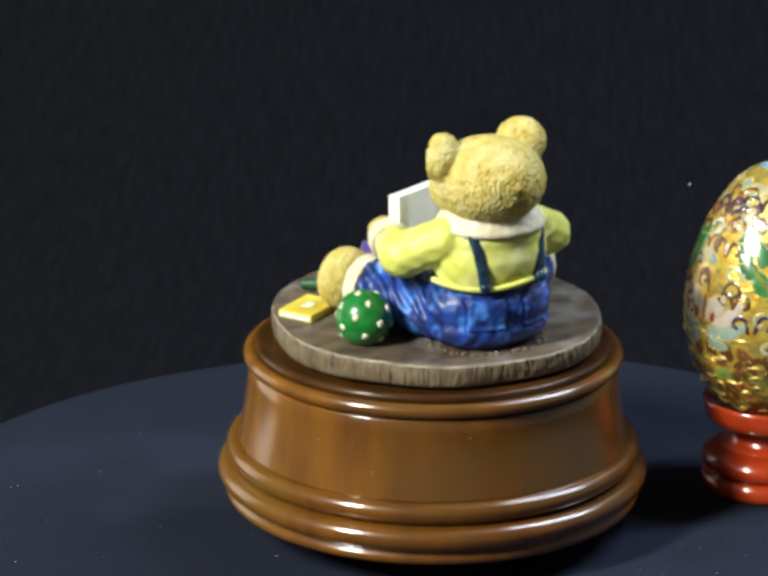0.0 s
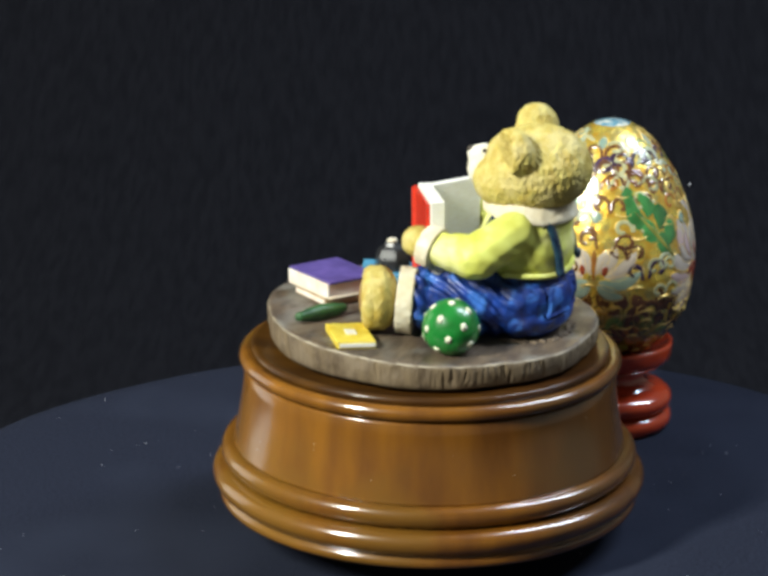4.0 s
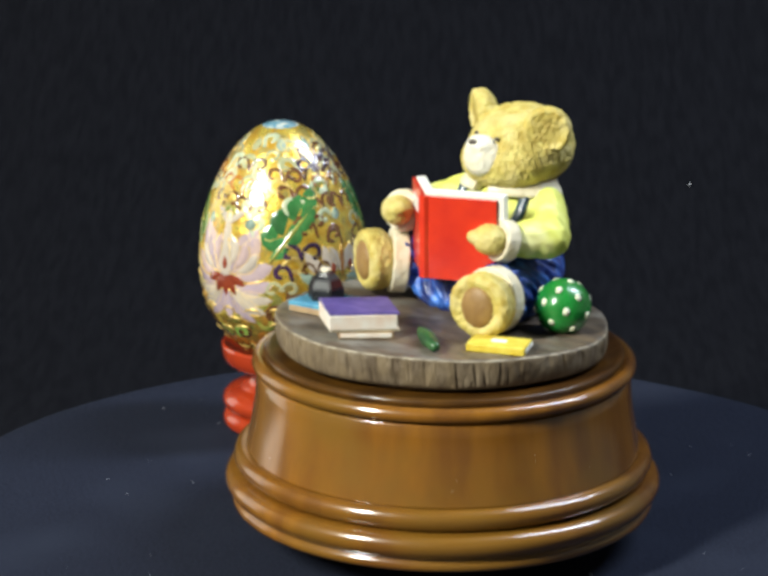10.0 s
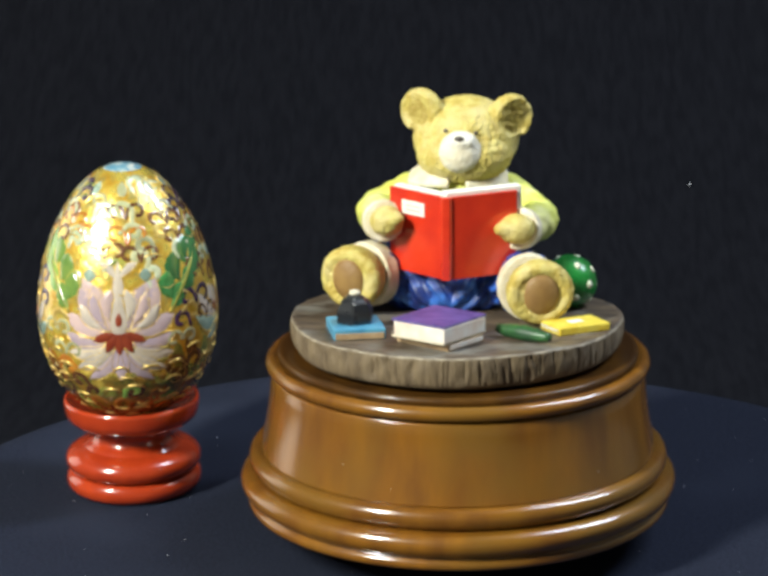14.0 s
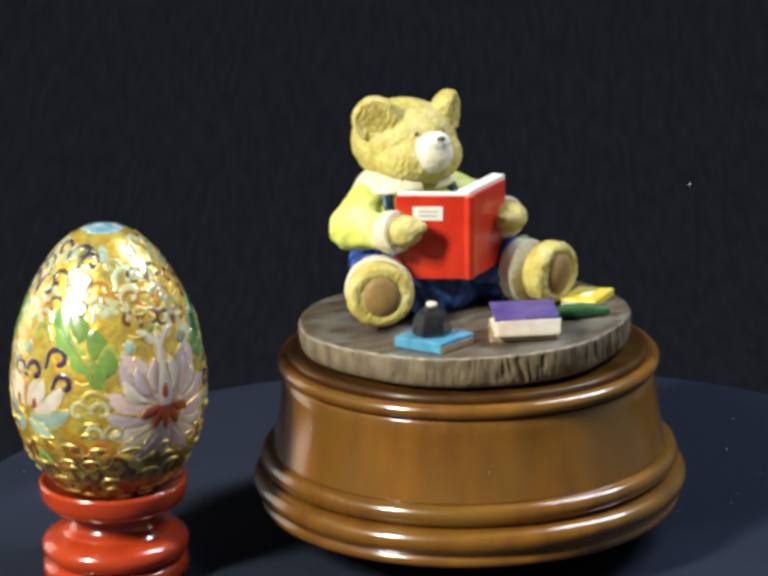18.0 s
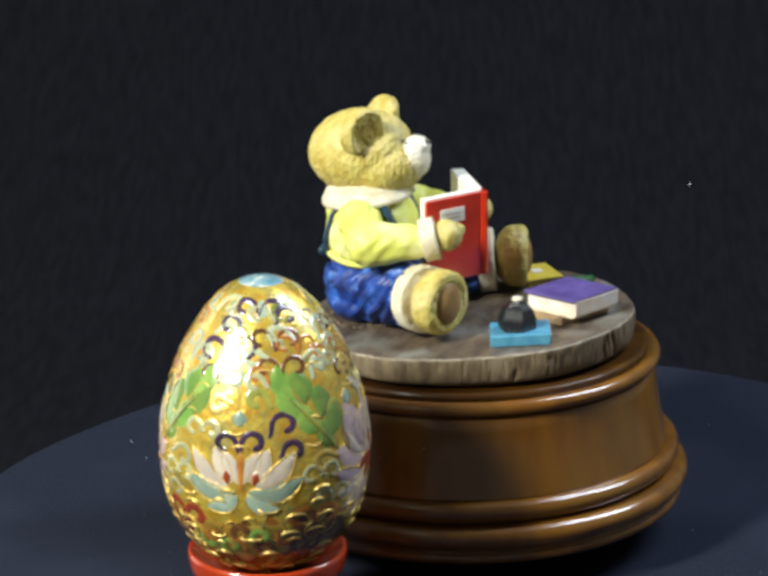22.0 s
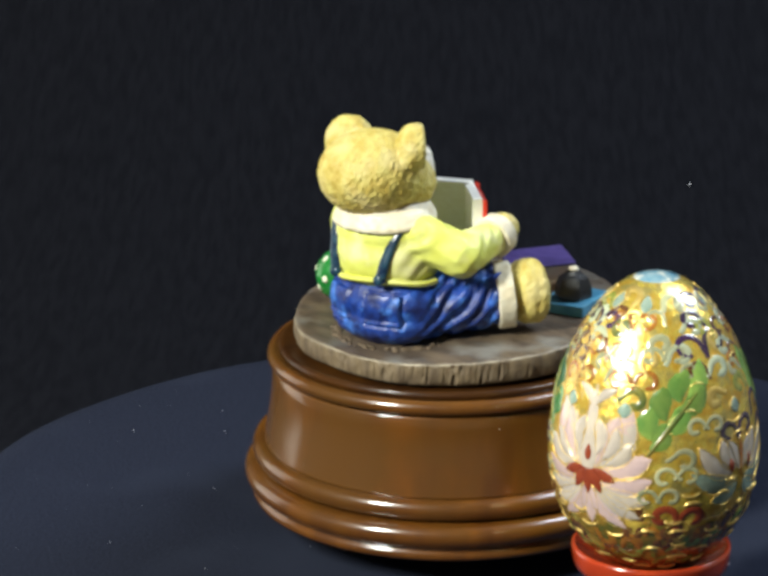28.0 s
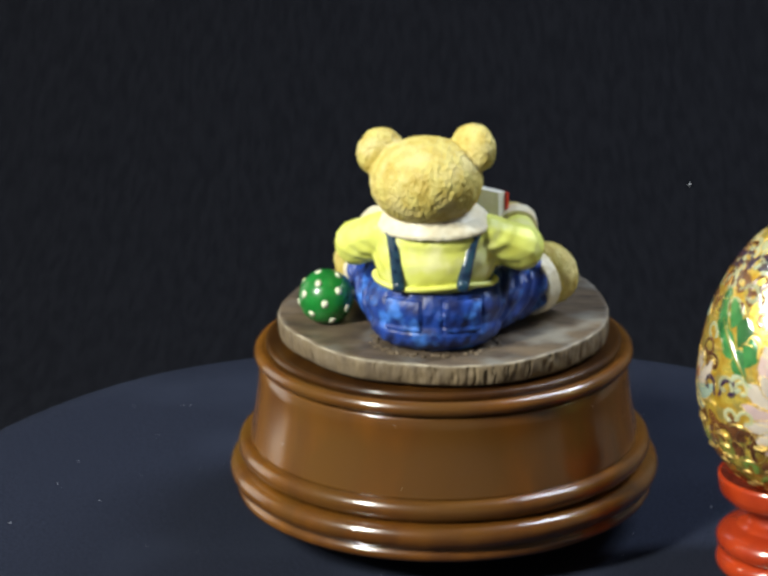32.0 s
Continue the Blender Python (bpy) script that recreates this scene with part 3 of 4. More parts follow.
                ball_into(bm, Vector(c) + m @ Vector((6.5 * math.cos(a), -2.1, 6.1 * math.sin(a))), (2.0, 2.1, 2.0), sub=2)

    absorb(out, ripple(blend(feet, 0.5, 2), lambda c: fur(c, 0.25, 0.25)), 0)
    b = bmesh.new()
    for c, t in (((-27.4, 0.2, 64.4), (0, 0, -25)), ((20.6, -9.2, 63.8), (0, 0, 12))):
        ball_into(b, c, (4.6, 2.0, 5.4), t)
    absorb(out, b, 5)
    part("teddy_bear", out, mats, box, "seated tan bear in yellow shirt and blue dungarees, reading")


SPINE, BOOK_L, BOOK_R = (-2.9, -4.0), (-17.5, 7.6), (14.3, 4.2)


def build_open_book(box):
    z0, z1 = 65.4, 86.5

    def leafy(a, b, off, thick, lo, hi):
        d = (Vector(b) - Vector(a)).normalized()
        nrm = Vector((-d.y, d.x))
        if nrm.y < 0:
            nrm = -nrm
        p = [Vector(a) + nrm * off, Vector(b) + nrm * off, Vector(b) + nrm * (off + thick), Vector(a) + nrm * (off + thick)]
        return slab([tuple(v) for v in p], lo, hi, 0.15)

    spine = slab([(SPINE[0] - 1.5, SPINE[1] + 1.0), (SPINE[0] - 0.9, SPINE[1] - 0.35), (SPINE[0] + 0.9, SPINE[1] - 0.35), (SPINE[0] + 1.5, SPINE[1] + 0.8)], z0, z1, 0.25)
    book = part("open_book", spine, RED, box, "open red book held upright in the paws", False)
    for end in (BOOK_L, BOOK_R):
        part("cover_board", leafy(SPINE, end, 0.0, 0.9, z0, z1), RED, book, "", False)
    for end, reach, thick, up in ((BOOK_L, 0.97, 2.4, 0.4), (BOOK_R, 1.09, 3.3, 0.9)):
        tip = Vector(SPINE).lerp(Vector(end), reach)
        root = Vector(SPINE).lerp(Vector(end), 0.03)
        part("page_block", leafy(root, tip, 0.95, thick, z0 + 0.6, z1 + up), PAGE, book, "cream-white pages", False)
    d = (Vector(BOOK_L) - Vector(SPINE)).normalized()
    nrm = Vector((d.y, -d.x))
    if nrm.y > 0:
        nrm = -nrm
    a, b = Vector(SPINE) + d * 7.0 + nrm * 0.02, Vector(SPINE) + d * 14.4 + nrm * 0.02
    lab = part("title_label", slab([tuple(a), tuple(b), tuple(b + nrm * 0.25), tuple(a + nrm * 0.25)], 80.4, 83.9, 0.05), PAGE, book, "small white title label", False)
    for z in (81.4, 82.5):
        a2, b2 = Vector(SPINE) + d * 8.4 + nrm * 0.27, Vector(SPINE) + d * 13.0 + nrm * 0.27
        part("title_bar", slab([tuple(a2), tuple(b2), tuple(b2 + nrm * 0.08), tuple(a2 + nrm * 0.08)], z, z + 0.35, 0), INKLINE, lab, "faded line of printing", False)


def build_bits(box):
    # blue book with the ink bottle on it
    lift = lambda x, y: lie(y)
    blue = part("blue_book", slab(rect(-24.4, -17.1, 14.4, 12.6, -77), 0.0, 2.7, 0.25, lift), SKY, box, "thin sky-blue book lying flat", False)
    part("page_edge", slab(rect(-24.4, -17.3, 14.6, 11.8, -77), 0.2, 1.7, 0.1, lift), BROWNBOOK, blue, "", False)
    z = lie(-15.6) + 2.7
    prof = [(4.7, 0.0), (4.9, 0.8), (4.7, 3.2), (3.7, 5.5), (2.3, 6.3), (1.9, 7.0)]
    bm = revolve([(0, 0)] + prof + [(0, 7.0)], 6)
    bmesh.ops.bevel(bm, geom=list(bm.edges), offset=0.25, segments=2, affect="EDGES")
    bmesh.ops.transform(bm, matrix=Matrix.Translation((-24.6, -16.4, z)) @ Matrix.Rotation(0.5, 4, "Z"), verts=bm.verts)
    bottle = part("ink_bottle", bm, INK, box, "squat black ink bottle with a white stopper", False)
    bm = revolve([(0, 7.0), (1.2, 7.0), (1.35, 7.2), (1.35, 7.6), (1.1, 7.9), (0, 7.9)], 20)
    bmesh.ops.translate(bm, verts=bm.verts, vec=(-24.6, -16.4, z))
    part("stopper", bm, CREAM, bottle, "white stopper")
    # two stacked books
    low = part("brown_book", slab(rect(-3.4, -24.8, 16.2, 13.4, -37), 0.0, 2.1, 0.3, lift), BROWNBOOK, box, "battered brown book lying flat", False)
    part("page_edge", slab(rect(-3.4, -25.0, 16.4, 12.4, -37), 0.5, 1.6, 0.1, lift), PINKPAGE, low, "", False)
    up = lambda x, y: lie(y) + 2.1
    bk = part("purple_book", slab(rect(-3.6, -25.6, 15.6, 17.2, -34), 3.9, 4.6, 0.25, up), PURPLE, box, "thick purple book on top of another book", False)
    part("page_block", slab(rect(-3.4, -26.2, 15.0, 16.6, -34), 0.4, 4.0, 0.15, up), PINKPAGE, bk, "cream and peach page edges", False)
    part("back_cover", slab(rect(-3.6, -25.6, 15.6, 17.2, -34), 0.0, 0.5, 0.15, up), CREAM, bk, "", False)
    # yellow book
    yb = part("yellow_book", slab(rect(29.0, -10.8, 14.2, 9.6, 30), 0.0, 2.0, 0.3, lift), YELLOW, box, "small yellow book lying flat", False)
    part("page_edge", slab(rect(29.0, -10.6, 14.4, 8.8, 30), 0.5, 1.5, 0.1, lift), PAGE, yb, "", False)
    part("cover_mark", slab(rect(29.0, -10.8, 3.6, 2.6, 30), 1.95, 2.15, 0.0, lift), PAGE, yb, "pale mark on the cover", False)
    # pen
    p0, p1 = Vector((10.2, -18.2, lie(-18.2) + 1.8)), Vector((22.8, -26.4, lie(-26.4) + 1.8))
    pts = [p0.lerp(p1, k / 14) for k in range(15)]
    bm = ripple(tube(pts, 1.9, 10, True), lambda c: 0.25 * noise.noise(c * 0.5))
    part("pen", bm, PEN, box, "dark green pen lying on the plinth")
    # crumbs of painted earth against the trousers
    rng = random.Random(17)
    bm = bmesh.new()
    for _ in range(110):
        a, off = radians(rng.uniform(-20, 215)), rng.uniform(-1.4, 0.9)
        x, y = -1.0 + (15.6 + off) * math.cos(a), 25.4 + (11.0 + off) * math.sin(a)
        if math.hypot(x + 1.0, y - 1.1) < 40.5:
            size = rng.uniform(0.3, 0.9)
            ball_into(bm, (x, y, lie(y) + 0.1), (size, size * rng.uniform(0.6, 1.3), size * 0.45), sub=1)
    tagged(part("painted_earth", bm, CRUMB, box, "rough brown painted earth round the trousers"), kind="stuff")
    # spotted ball
    c = Vector((27.5, 14.0, lie(14.0) + 6.3))
    bm = bmesh.new()
    ball_into(bm, c, (6.95, 6.95, 6.9), sub=4)
    ripple(bm, lambda q: 0.12 * noise.noise(q * 0.35))
    ballo = part("ball", bm, GREEN, box, "green ball with white spots")
    n = 23
    for k in range(n):
        z = 1 - 2 * (k + 0.5) / n
        a = k * 2.39996 + 0.4
        d = Vector((math.sqrt(1 - z * z) * math.cos(a), math.sqrt(1 - z * z) * math.sin(a), z))
        if z < -0.85:
            continue
        bm = bmesh.new()
        bmesh.ops.create_icosphere(bm, subdivisions=1, radius=1.0, matrix=Matrix.Translation(c + d * 6.87) @ d.to_track_quat("Z", "Y").to_matrix().to_4x4() @ Matrix.Diagonal((1.05, 1.2, 0.3, 1)))
        part("spot", bm, DOT, ballo)


def build_music_box():
    box = thing("music_box", "round wooden music box with a reading bear figurine on top", "music box")
    build_base(box)
    build_plinth(box)
    build_bear(box)
    build_open_book(box)
    build_bits(box)
    return box


# ---- egg and its stand ----
EGG_Z = 46.8
EGG_PROFILE = [(0, -28.6), (4.5, -28.0), (9.0, -26.2), (13.6, -23.2), (17.4, -19.4), (20.6, -14.2), (22.6, -7.8), (23.45, -1.0), (23.3, 4.2), (22.6, 10.0),
               (21.2, 16.0), (19.0, 22.2), (16.0, 28.0), (12.2, 33.4), (8.2, 37.2), (4.2, 39.4), (0, 40.1)]


def egg_curve():
    """The outline as arc length, radius and height, finely divided."""
    pts = []
    P = [Vector((r, z)) for r, z in EGG_PROFILE]
    for i in range(len(P) - 1):
        a, b, c, d = P[max(i - 1, 0)], P[i], P[i + 1], P[min(i + 2, len(P) - 1)]
        for k in range(6):
            t = k / 6
            pts.append(0.5 * (2 * b + (c - a) * t + (2 * a - 5 * b + 4 * c - d) * t * t + (3 * b - a - 3 * c + d) * t ** 3))
    pts.append(P[-1])
    s, out = 0.0, []
    for i, p in enumerate(pts):
        if i:
            s += (p - pts[i - 1]).length
        out.append((s, max(0.0, p.x), p.y))
    return out


EGG_LINE = egg_curve()
EGG_S = np.array([q[0] for q in EGG_LINE])
EGG_RR = np.array([q[1] for q in EGG_LINE])
EGG_ZZ = np.array([q[2] for q in EGG_LINE])


def s_of(z):
    return float(np.interp(z, EGG_ZZ, EGG_S))


def on_egg(lon, s, h=0.0):
    """The point of the shell at longitude (radians) and arc length s, h above it."""
    s = min(max(s, 0.01), EGG_S[-1] - 0.01)
    r, z = float(np.interp(s, EGG_S, EGG_RR)), float(np.interp(s, EGG_S, EGG_ZZ))
    r2, z2 = float(np.interp(s + 0.3, EGG_S, EGG_RR)), float(np.interp(s + 0.3, EGG_S, EGG_ZZ))
    t = Vector((r2 - r, z2 - z)).normalized() if s < EGG_S[-1] - 0.4 else Vector((-1, 0))
    r, z = r + t.y * h, z - t.x * h
    return Vector((r * math.cos(lon), r * math.sin(lon), z))


def flat_to_egg(lon0, s0, a, b, h=0.0):
    """a mm to the east and b mm up from an anchor on the shell."""
    s = s0 + b
    r = max(2.0, float(np.interp(min(max(s, 0), EGG_S[-1]), EGG_S, EGG_RR)))
    return on_egg(lon0 + a / r, s, h)


def petal_mesh(lon0, z0, ax, ay, angle, length, width, curl=0.0, tip=1.05, h=0.16, edge=True):
    """A leaf-shaped field of enamel, slightly raised, and the wire round it."""
    s0 = s_of(z0)
    rows, cols = 8, 5
    bm = bmesh.new()
    grid, rim_l, rim_r = [], [], []
    for i in range(rows):
        f = i / (rows - 1)
        w = width * (math.sin(math.pi * (0.04 + 0.96 * f) ** tip) ** 0.75 if f < 1 else 0.02)
        bend = angle + curl * f
        ca, sa = math.cos(radians(bend)), math.sin(radians(bend))
        bx, by = ax + ca * length * f, ay + sa * length * f
        row = []
        for j in range(cols):
            o = (j / (cols - 1) - 0.5) * w
            lift = h * (1 - (2 * j / (cols - 1) - 1) ** 4) - 0.05
            row.append(bm.verts.new(flat_to_egg(lon0, s0, bx - sa * o, by + ca * o, lift)))
        grid.append(row)
        rim_l.append(flat_to_egg(lon0, s0, bx + sa * w / 2, by - ca * w / 2, 0.06))
        rim_r.append(flat_to_egg(lon0, s0, bx - sa * w / 2, by + ca * w / 2, 0.06))
    for i in range(rows - 1):
        for j in range(cols - 1):
            bm.faces.new((grid[i][j], grid[i][j + 1], grid[i + 1][j + 1], grid[i + 1][j]))
    bmesh.ops.recalc_face_normals(bm, faces=bm.faces)
    return bm, tube(rim_l + rim_r[::-1] + rim_l[:1], 0.10, 4) if edge else None


def petal(egg, lon0, z0, ax, ay, angle, length, width, colour, curl=0.0, name="petal", tip=1.05, h=0.16, label="", edge=True):
    bm, wire = petal_mesh(lon0, z0, ax, ay, angle, length, width, curl, tip, h, edge)
    ob = part(name, bm, ENAMEL[colour], egg, label)
    if wire:
        part("wire", wire, GOLD, ob)
    return ob


def scroll_mesh(lon0, z0, ax, ay, angle, size, turns=0.95, flip=1, radius=0.9, tail=1.0, rise=0.0):
    """A curled line of enamel."""
    s0 = s_of(z0)
    pts = []
    n = 18
    ca, sa = math.cos(radians(angle)), math.sin(radians(angle))
    for k in range(n + 1):
        f = k / n
        a = 2 * math.pi * turns * f
        r = size * (1.0 - 0.66 * f) * 0.5
        x = size * 0.5 - r * math.cos(a)
        y = flip * r * math.sin(a)
        if k == 0:
            for q in (1.0, 0.66, 0.33):
                pts.append((x - size * 0.12 * q * q, y - flip * tail * size * 0.7 * q))
        pts.append((x, y))
    bm = bmesh.new()
    rows = []
    m = len(pts) - 1
    for k, (x, y) in enumerate(pts):
        (x0, y0), (x1, y1) = pts[max(k - 1, 0)], pts[min(k + 1, m)]
        d = math.hypot(x1 - x0, y1 - y0) or 1.0
        nx, ny = -(y1 - y0) / d, (x1 - x0) / d
        f = k / m
        w = radius * (0.45 + 0.55 * math.sin(math.pi * min(1.0, 0.08 + 0.66 * f)) ** 0.8) * (1.0 if f < 0.99 else 0.7)
        row = []
        for q, lift in ((-1.0, -0.04), (-0.6, 0.09), (0.0, 0.12), (0.6, 0.09), (1.0, -0.04)):
            px, py = x + nx * w * q, y + ny * w * q
            row.append(bm.verts.new(flat_to_egg(lon0, s0, ax + ca * px - sa * py, ay + sa * px + ca * py, lift + rise)))
        rows.append(row)
    for lo, hi in zip(rows, rows[1:]):
        for k in range(4):
            bm.faces.new((lo[k], lo[k + 1], hi[k + 1], hi[k]))
    bmesh.ops.recalc_face_normals(bm, faces=bm.faces)
    return bm


def lotus(egg, lon0, z0, petals, heart, back):
    """A large open flower: upright pear-shaped bud, brick-red heart, petals all round."""
    for a, l, w, c, cu in ((44, 15.5, 7.6, petals, 16), (136, 15.5, 7.6, back, -16), (30, 14.0, 7.0, back, 24), (150, 14.0, 7.0, petals, -24), (58, 13.0, 6.0, petals, 8), (122, 13.0, 6.0, back, -8), (4, 13.0, 5.8, petals, 14), (176, 13.0, 5.8, back, -14)):
        petal(egg, lon0, z0, 2.4 * math.cos(radians(a)), 0.6 + 1.0 * math.sin(radians(a)), a, l, w, c, curl=cu, tip=1.5)
    for a in (-16, -38, -58, -76, -104, -122, -142, -164):
        petal(egg, lon0, z0, 2.8 * math.cos(radians(a)), -1.6 + 1.2 * math.sin(radians(a)), a, 12.6, 4.6, "white" if int(a) % 4 else petals, curl=24 if a > -90 else -24, tip=1.4)
    petal(egg, lon0, z0, 0, -2.4, -90, 10.4, 4.4, petals)
    for a, c in ((14, "white"), (38, back), (142, petals), (166, "white"), (62, "white"), (118, back)):
        petal(egg, lon0, z0, 4.6 * math.cos(radians(a)), 1.4 + 3.2 * math.sin(radians(a)), a, 8.0, 3.8, c, curl=30 if a < 90 else -30, tip=1.4, h=0.34)
    for side in (-1, 1):
        petal(egg, lon0, z0, side * 0.4, 14.5, 90 - side * 16, 6.5, 2.6, "white", curl=-30 * side, tip=1.3, h=0.2)
    petal(egg, lon0, z0, 0, 3.0, 90, 16.5, 3.3, "white", tip=0.9, h=0.22, label="pale neck of the bud")
    petal(egg, lon0, z0, 0, -0.4, 90, 11.0, 6.6, "white", tip=0.72, h=0.24, label="pale pear-shaped bud")
    petal(egg, lon0, z0, 0, 2.6, 90, 3.6, 2.7, heart, tip=0.8, h=0.36, name="bud_heart", edge=False)
    for a in (-62, -90, -118, -22, -158):
        petal(egg, lon0, z0, 1.3 * math.cos(radians(a)), 0.8, a, 6.0, 3.4, heart, h=0.30, name="flower_heart", edge=a != -90)


def side_flower(egg, lon0, z0, pale, deep, heart):
    """A flower seen from the side: pale petals above, broad drooping ones below."""
    for side in (-1, 1):
        def leaf(x, y, angle, length, width, colour, curl, **more):
            petal(egg, lon0, z0, side * x, y, angle if side > 0 else 180 - angle, length, width, colour, curl=curl * side, **more)

        leaf(1.2, -1.5, -58, 8.0, 4.4, deep, 30)
        leaf(1.4, -0.8, -20, 13.0, 5.0, deep, 34)
        leaf(3.0, 0.6, 10, 11.5, 4.8, pale, 30)
        leaf(2.0, 1.6, 40, 8.5, 4.4, pale, 22)
        leaf(0.6, 1.2, 74, 8.0, 3.6, pale, -10)
        leaf(2.9, 1.0, 80, 3.0, 2.3, heart, 0, h=0.30, name="flower_heart", edge=False)
    petal(egg, lon0, z0, 0, -0.5, 90, 9.0, 2.0, "amber", name="stamen", h=0.22)


def acanthus(egg, lotus_lon, side, colour):
    """A lobed leaf that droops from high between the flowers towards a lotus."""
    lon0 = radians(lotus_lon + side * 36)
    for x, y, angle, length, width, curl in ((-0.5, -1.5, 20, 6.0, 4.4, 40), (0.0, 0.5, 118, 6.4, 4.8, -24), (2.2, 2.6, 8, 7.0, 5.0, 36), (3.0, 4.8, 122, 6.6, 5.0, -24), (5.2, 6.6, 4, 7.6, 5.2, 36),
                                             (6.0, 8.6, 112, 6.4, 5.0, -30), (7.6, 9.4, 34, 7.6, 4.8, 40)):
        petal(egg, lon0, 8.5, side * x, y, angle if side > 0 else 180 - angle, length * 1.12, width * 1.25, colour, curl=curl * side, name="leaf", h=0.2, tip=1.35, edge=False)
    petal(egg, lon0, 8.5, side * -1.0, -3.0, 52 if side > 0 else 128, 17.0, 1.6, "olive", name="midrib", h=0.34)


def build_egg():
    egg = thing("enamel_egg", "gold cloisonne egg with enamelled lotus flowers and scrolls", "egg")
    part("shell", revolve([(q[1], q[2]) for q in EGG_LINE[::2]] + [(0, EGG_PROFILE[-1][1])], 96), SHELL, egg, "golden amber enamel shell")
    band = [(q[1] + 0.04, q[2]) for q in EGG_LINE[::2] if -28.0 < q[2] < -10.0]
    band = [(0, band[0][1] - 0.3)] + band + [(band[-1][0] - 0.3, band[-1][1] + 0.4)]
    part("lower_band", revolve(band, 96), LOWBAND, egg, "dark green and umber enamel round the foot of the egg")
    lotus(egg, radians(126), 0.3, "lilac", "brick", "pink")
    lotus(egg, radians(305), 0.3, "pink", "brick", "white")
    side_flower(egg, radians(36), -1.0, "white", "teal", "brick")
    side_flower(egg, radians(213), 0.5, "white", "teal", "brick")
    part("crown", revolve([(r * 1.006, z + 0.06) for r, z in ((5.2, 38.9), (4.2, 39.4), (2.0, 39.95), (0, 40.1))], 48), ENAMEL["sky"], egg, "pale blue enamel crown")
    for lon, side, colour in ((126, 1, "deep"), (126, -1, "green"), (305, 1, "green"), (305, -1, "deep")):
        acanthus(egg, lon, side, colour)
    sway = random.Random(3)

    def hook(lon, z, side, size, colour, radius=0.62, lean=0.0, tail=0.55):
        """A hooked line of enamel with its stem below, curling to the given side, and its gold edge."""
        lean += sway.uniform(-8, 8)
        if colour == "plum":
            size, radius = size * 1.12, 0.80
        line = part("scroll", scroll_mesh(radians(lon), z, 0, 0, (0 if side > 0 else 180) + lean, size, flip=side, radius=radius, turns=0.80, tail=tail), GOLD if colour == "gold" else ENAMEL[colour], egg)
        if colour in ("pale", "teal"):
            part("wire", scroll_mesh(radians(lon), z, 0, 0, (0 if side > 0 else 180) + lean, size, flip=side, radius=radius + 0.22, turns=0.80, tail=tail, rise=-0.05), GOLD, line)

    def pair(lon, z, size, colour, radius=0.62, lean=0.0):
        """Two hooks that share a stem and curl away from each other."""
        r = float(np.interp(z, EGG_ZZ, EGG_RR))
        for side in (-1, 1):
            hook(lon + math.degrees(side * 0.5 / r), z, side, size * sway.uniform(0.9, 1.1), colour, radius, lean * side)

    # hooked scrolls, flower by flower
    for lon, z, size, colour in ((133, 30.5, 5.2, "umber"), (134, 25.0, 5.6, "amber"), (116, 21.5, 4.6, "umber"), (143, 20.6, 4.8, "umber"), (104, 26.0, 4.4, "amber"),
                                 (60, 29.6, 5.4, "umber"), (61, 24.2, 5.4, "umber"), (21, 27.4, 6.0, "plum"), (35, 8.8, 5.0, "plum"), (78, 28.4, 4.8, "amber"), (46, 35.6, 4.4, "plum"),
                                 (306, 26.0, 6.0, "amber"), (286, 20.0, 5.0, "amber"), (328, 21.0, 5.4, "amber"), (285, 26.5, 5.0, "umber"), (320, 32.0, 5.0, "amber"),
                                 (214, 33.0, 5.2, "umber"), (192, 28.4, 5.2, "umber"), (236, 26.4, 5.2, "umber"), (214, 25.6, 4.8, "amber"), (258, 27.2, 5.2, "umber"), (172, 28.0, 5.0, "umber"),
                                 (182, 8.0, 5.2, "plum")):
        pair(lon, z, size, colour)
    # a thicker tangle of dark hooks on the side of the second small flower
    for lon, z, size in ((202, 21.0, 5.0), (224, 20.4, 5.0), (246, 31.4, 4.8), (228, 29.4, 4.6), (205, 30.2, 4.6), (180, 23.6, 4.8), (272, 24.0, 4.8), (283, 31.6, 4.4), (246, 21.4, 4.6), (190, 16.0, 4.4), (236, 7.6, 4.6), (192, 3.4, 4.4)):
        pair(lon, z, size, "umber" if z < 30 else "plum", 0.74)
    for lon, z, side, size, colour in ((53, 12.6, 1, 5.4, "plum"), (59, 7.4, 1, 4.4, "plum"), (18, 22.6, -1, 5.0, "umber"), (28, 32.4, -1, 4.6, "plum"), (65, 34.0, 1, 4.6, "plum"),
                                       (194, 14.0, -1, 5.8, "umber"), (203, 12.2, 1, 5.0, "umber"), (214, 11.0, -1, 5.4, "umber"), (228, 10.6, 1, 5.6, "umber"),
                                       (174, 2.6, -1, 4.6, "plum"), (252, 2.6, 1, 5.0, "plum"), (246, 2.0, -1, 4.2, "plum"), (52, 23.0, -1, 4.6, "amber"), (275, 32.0, -1, 4.8, "umber"), (292, 33.0, 1, 4.6, "umber")):
        hook(lon, z, side, size, colour)
    # grey-green tendrils between the flowers and under the crown
    for lon, z, size in ((81, 2.0, 5.0), (355, 1.6, 5.0), (348, 26.6, 5.0), (262, 4.0, 4.6), (168, -1.0, 4.4), (12, 12.0, 4.6), (240, 15.0, 4.8), (88, -4.0, 4.4), (345, -3.6, 4.2), (265, -3.0, 4.2)):
        pair(lon, z, size, "pale", 0.72, -20)
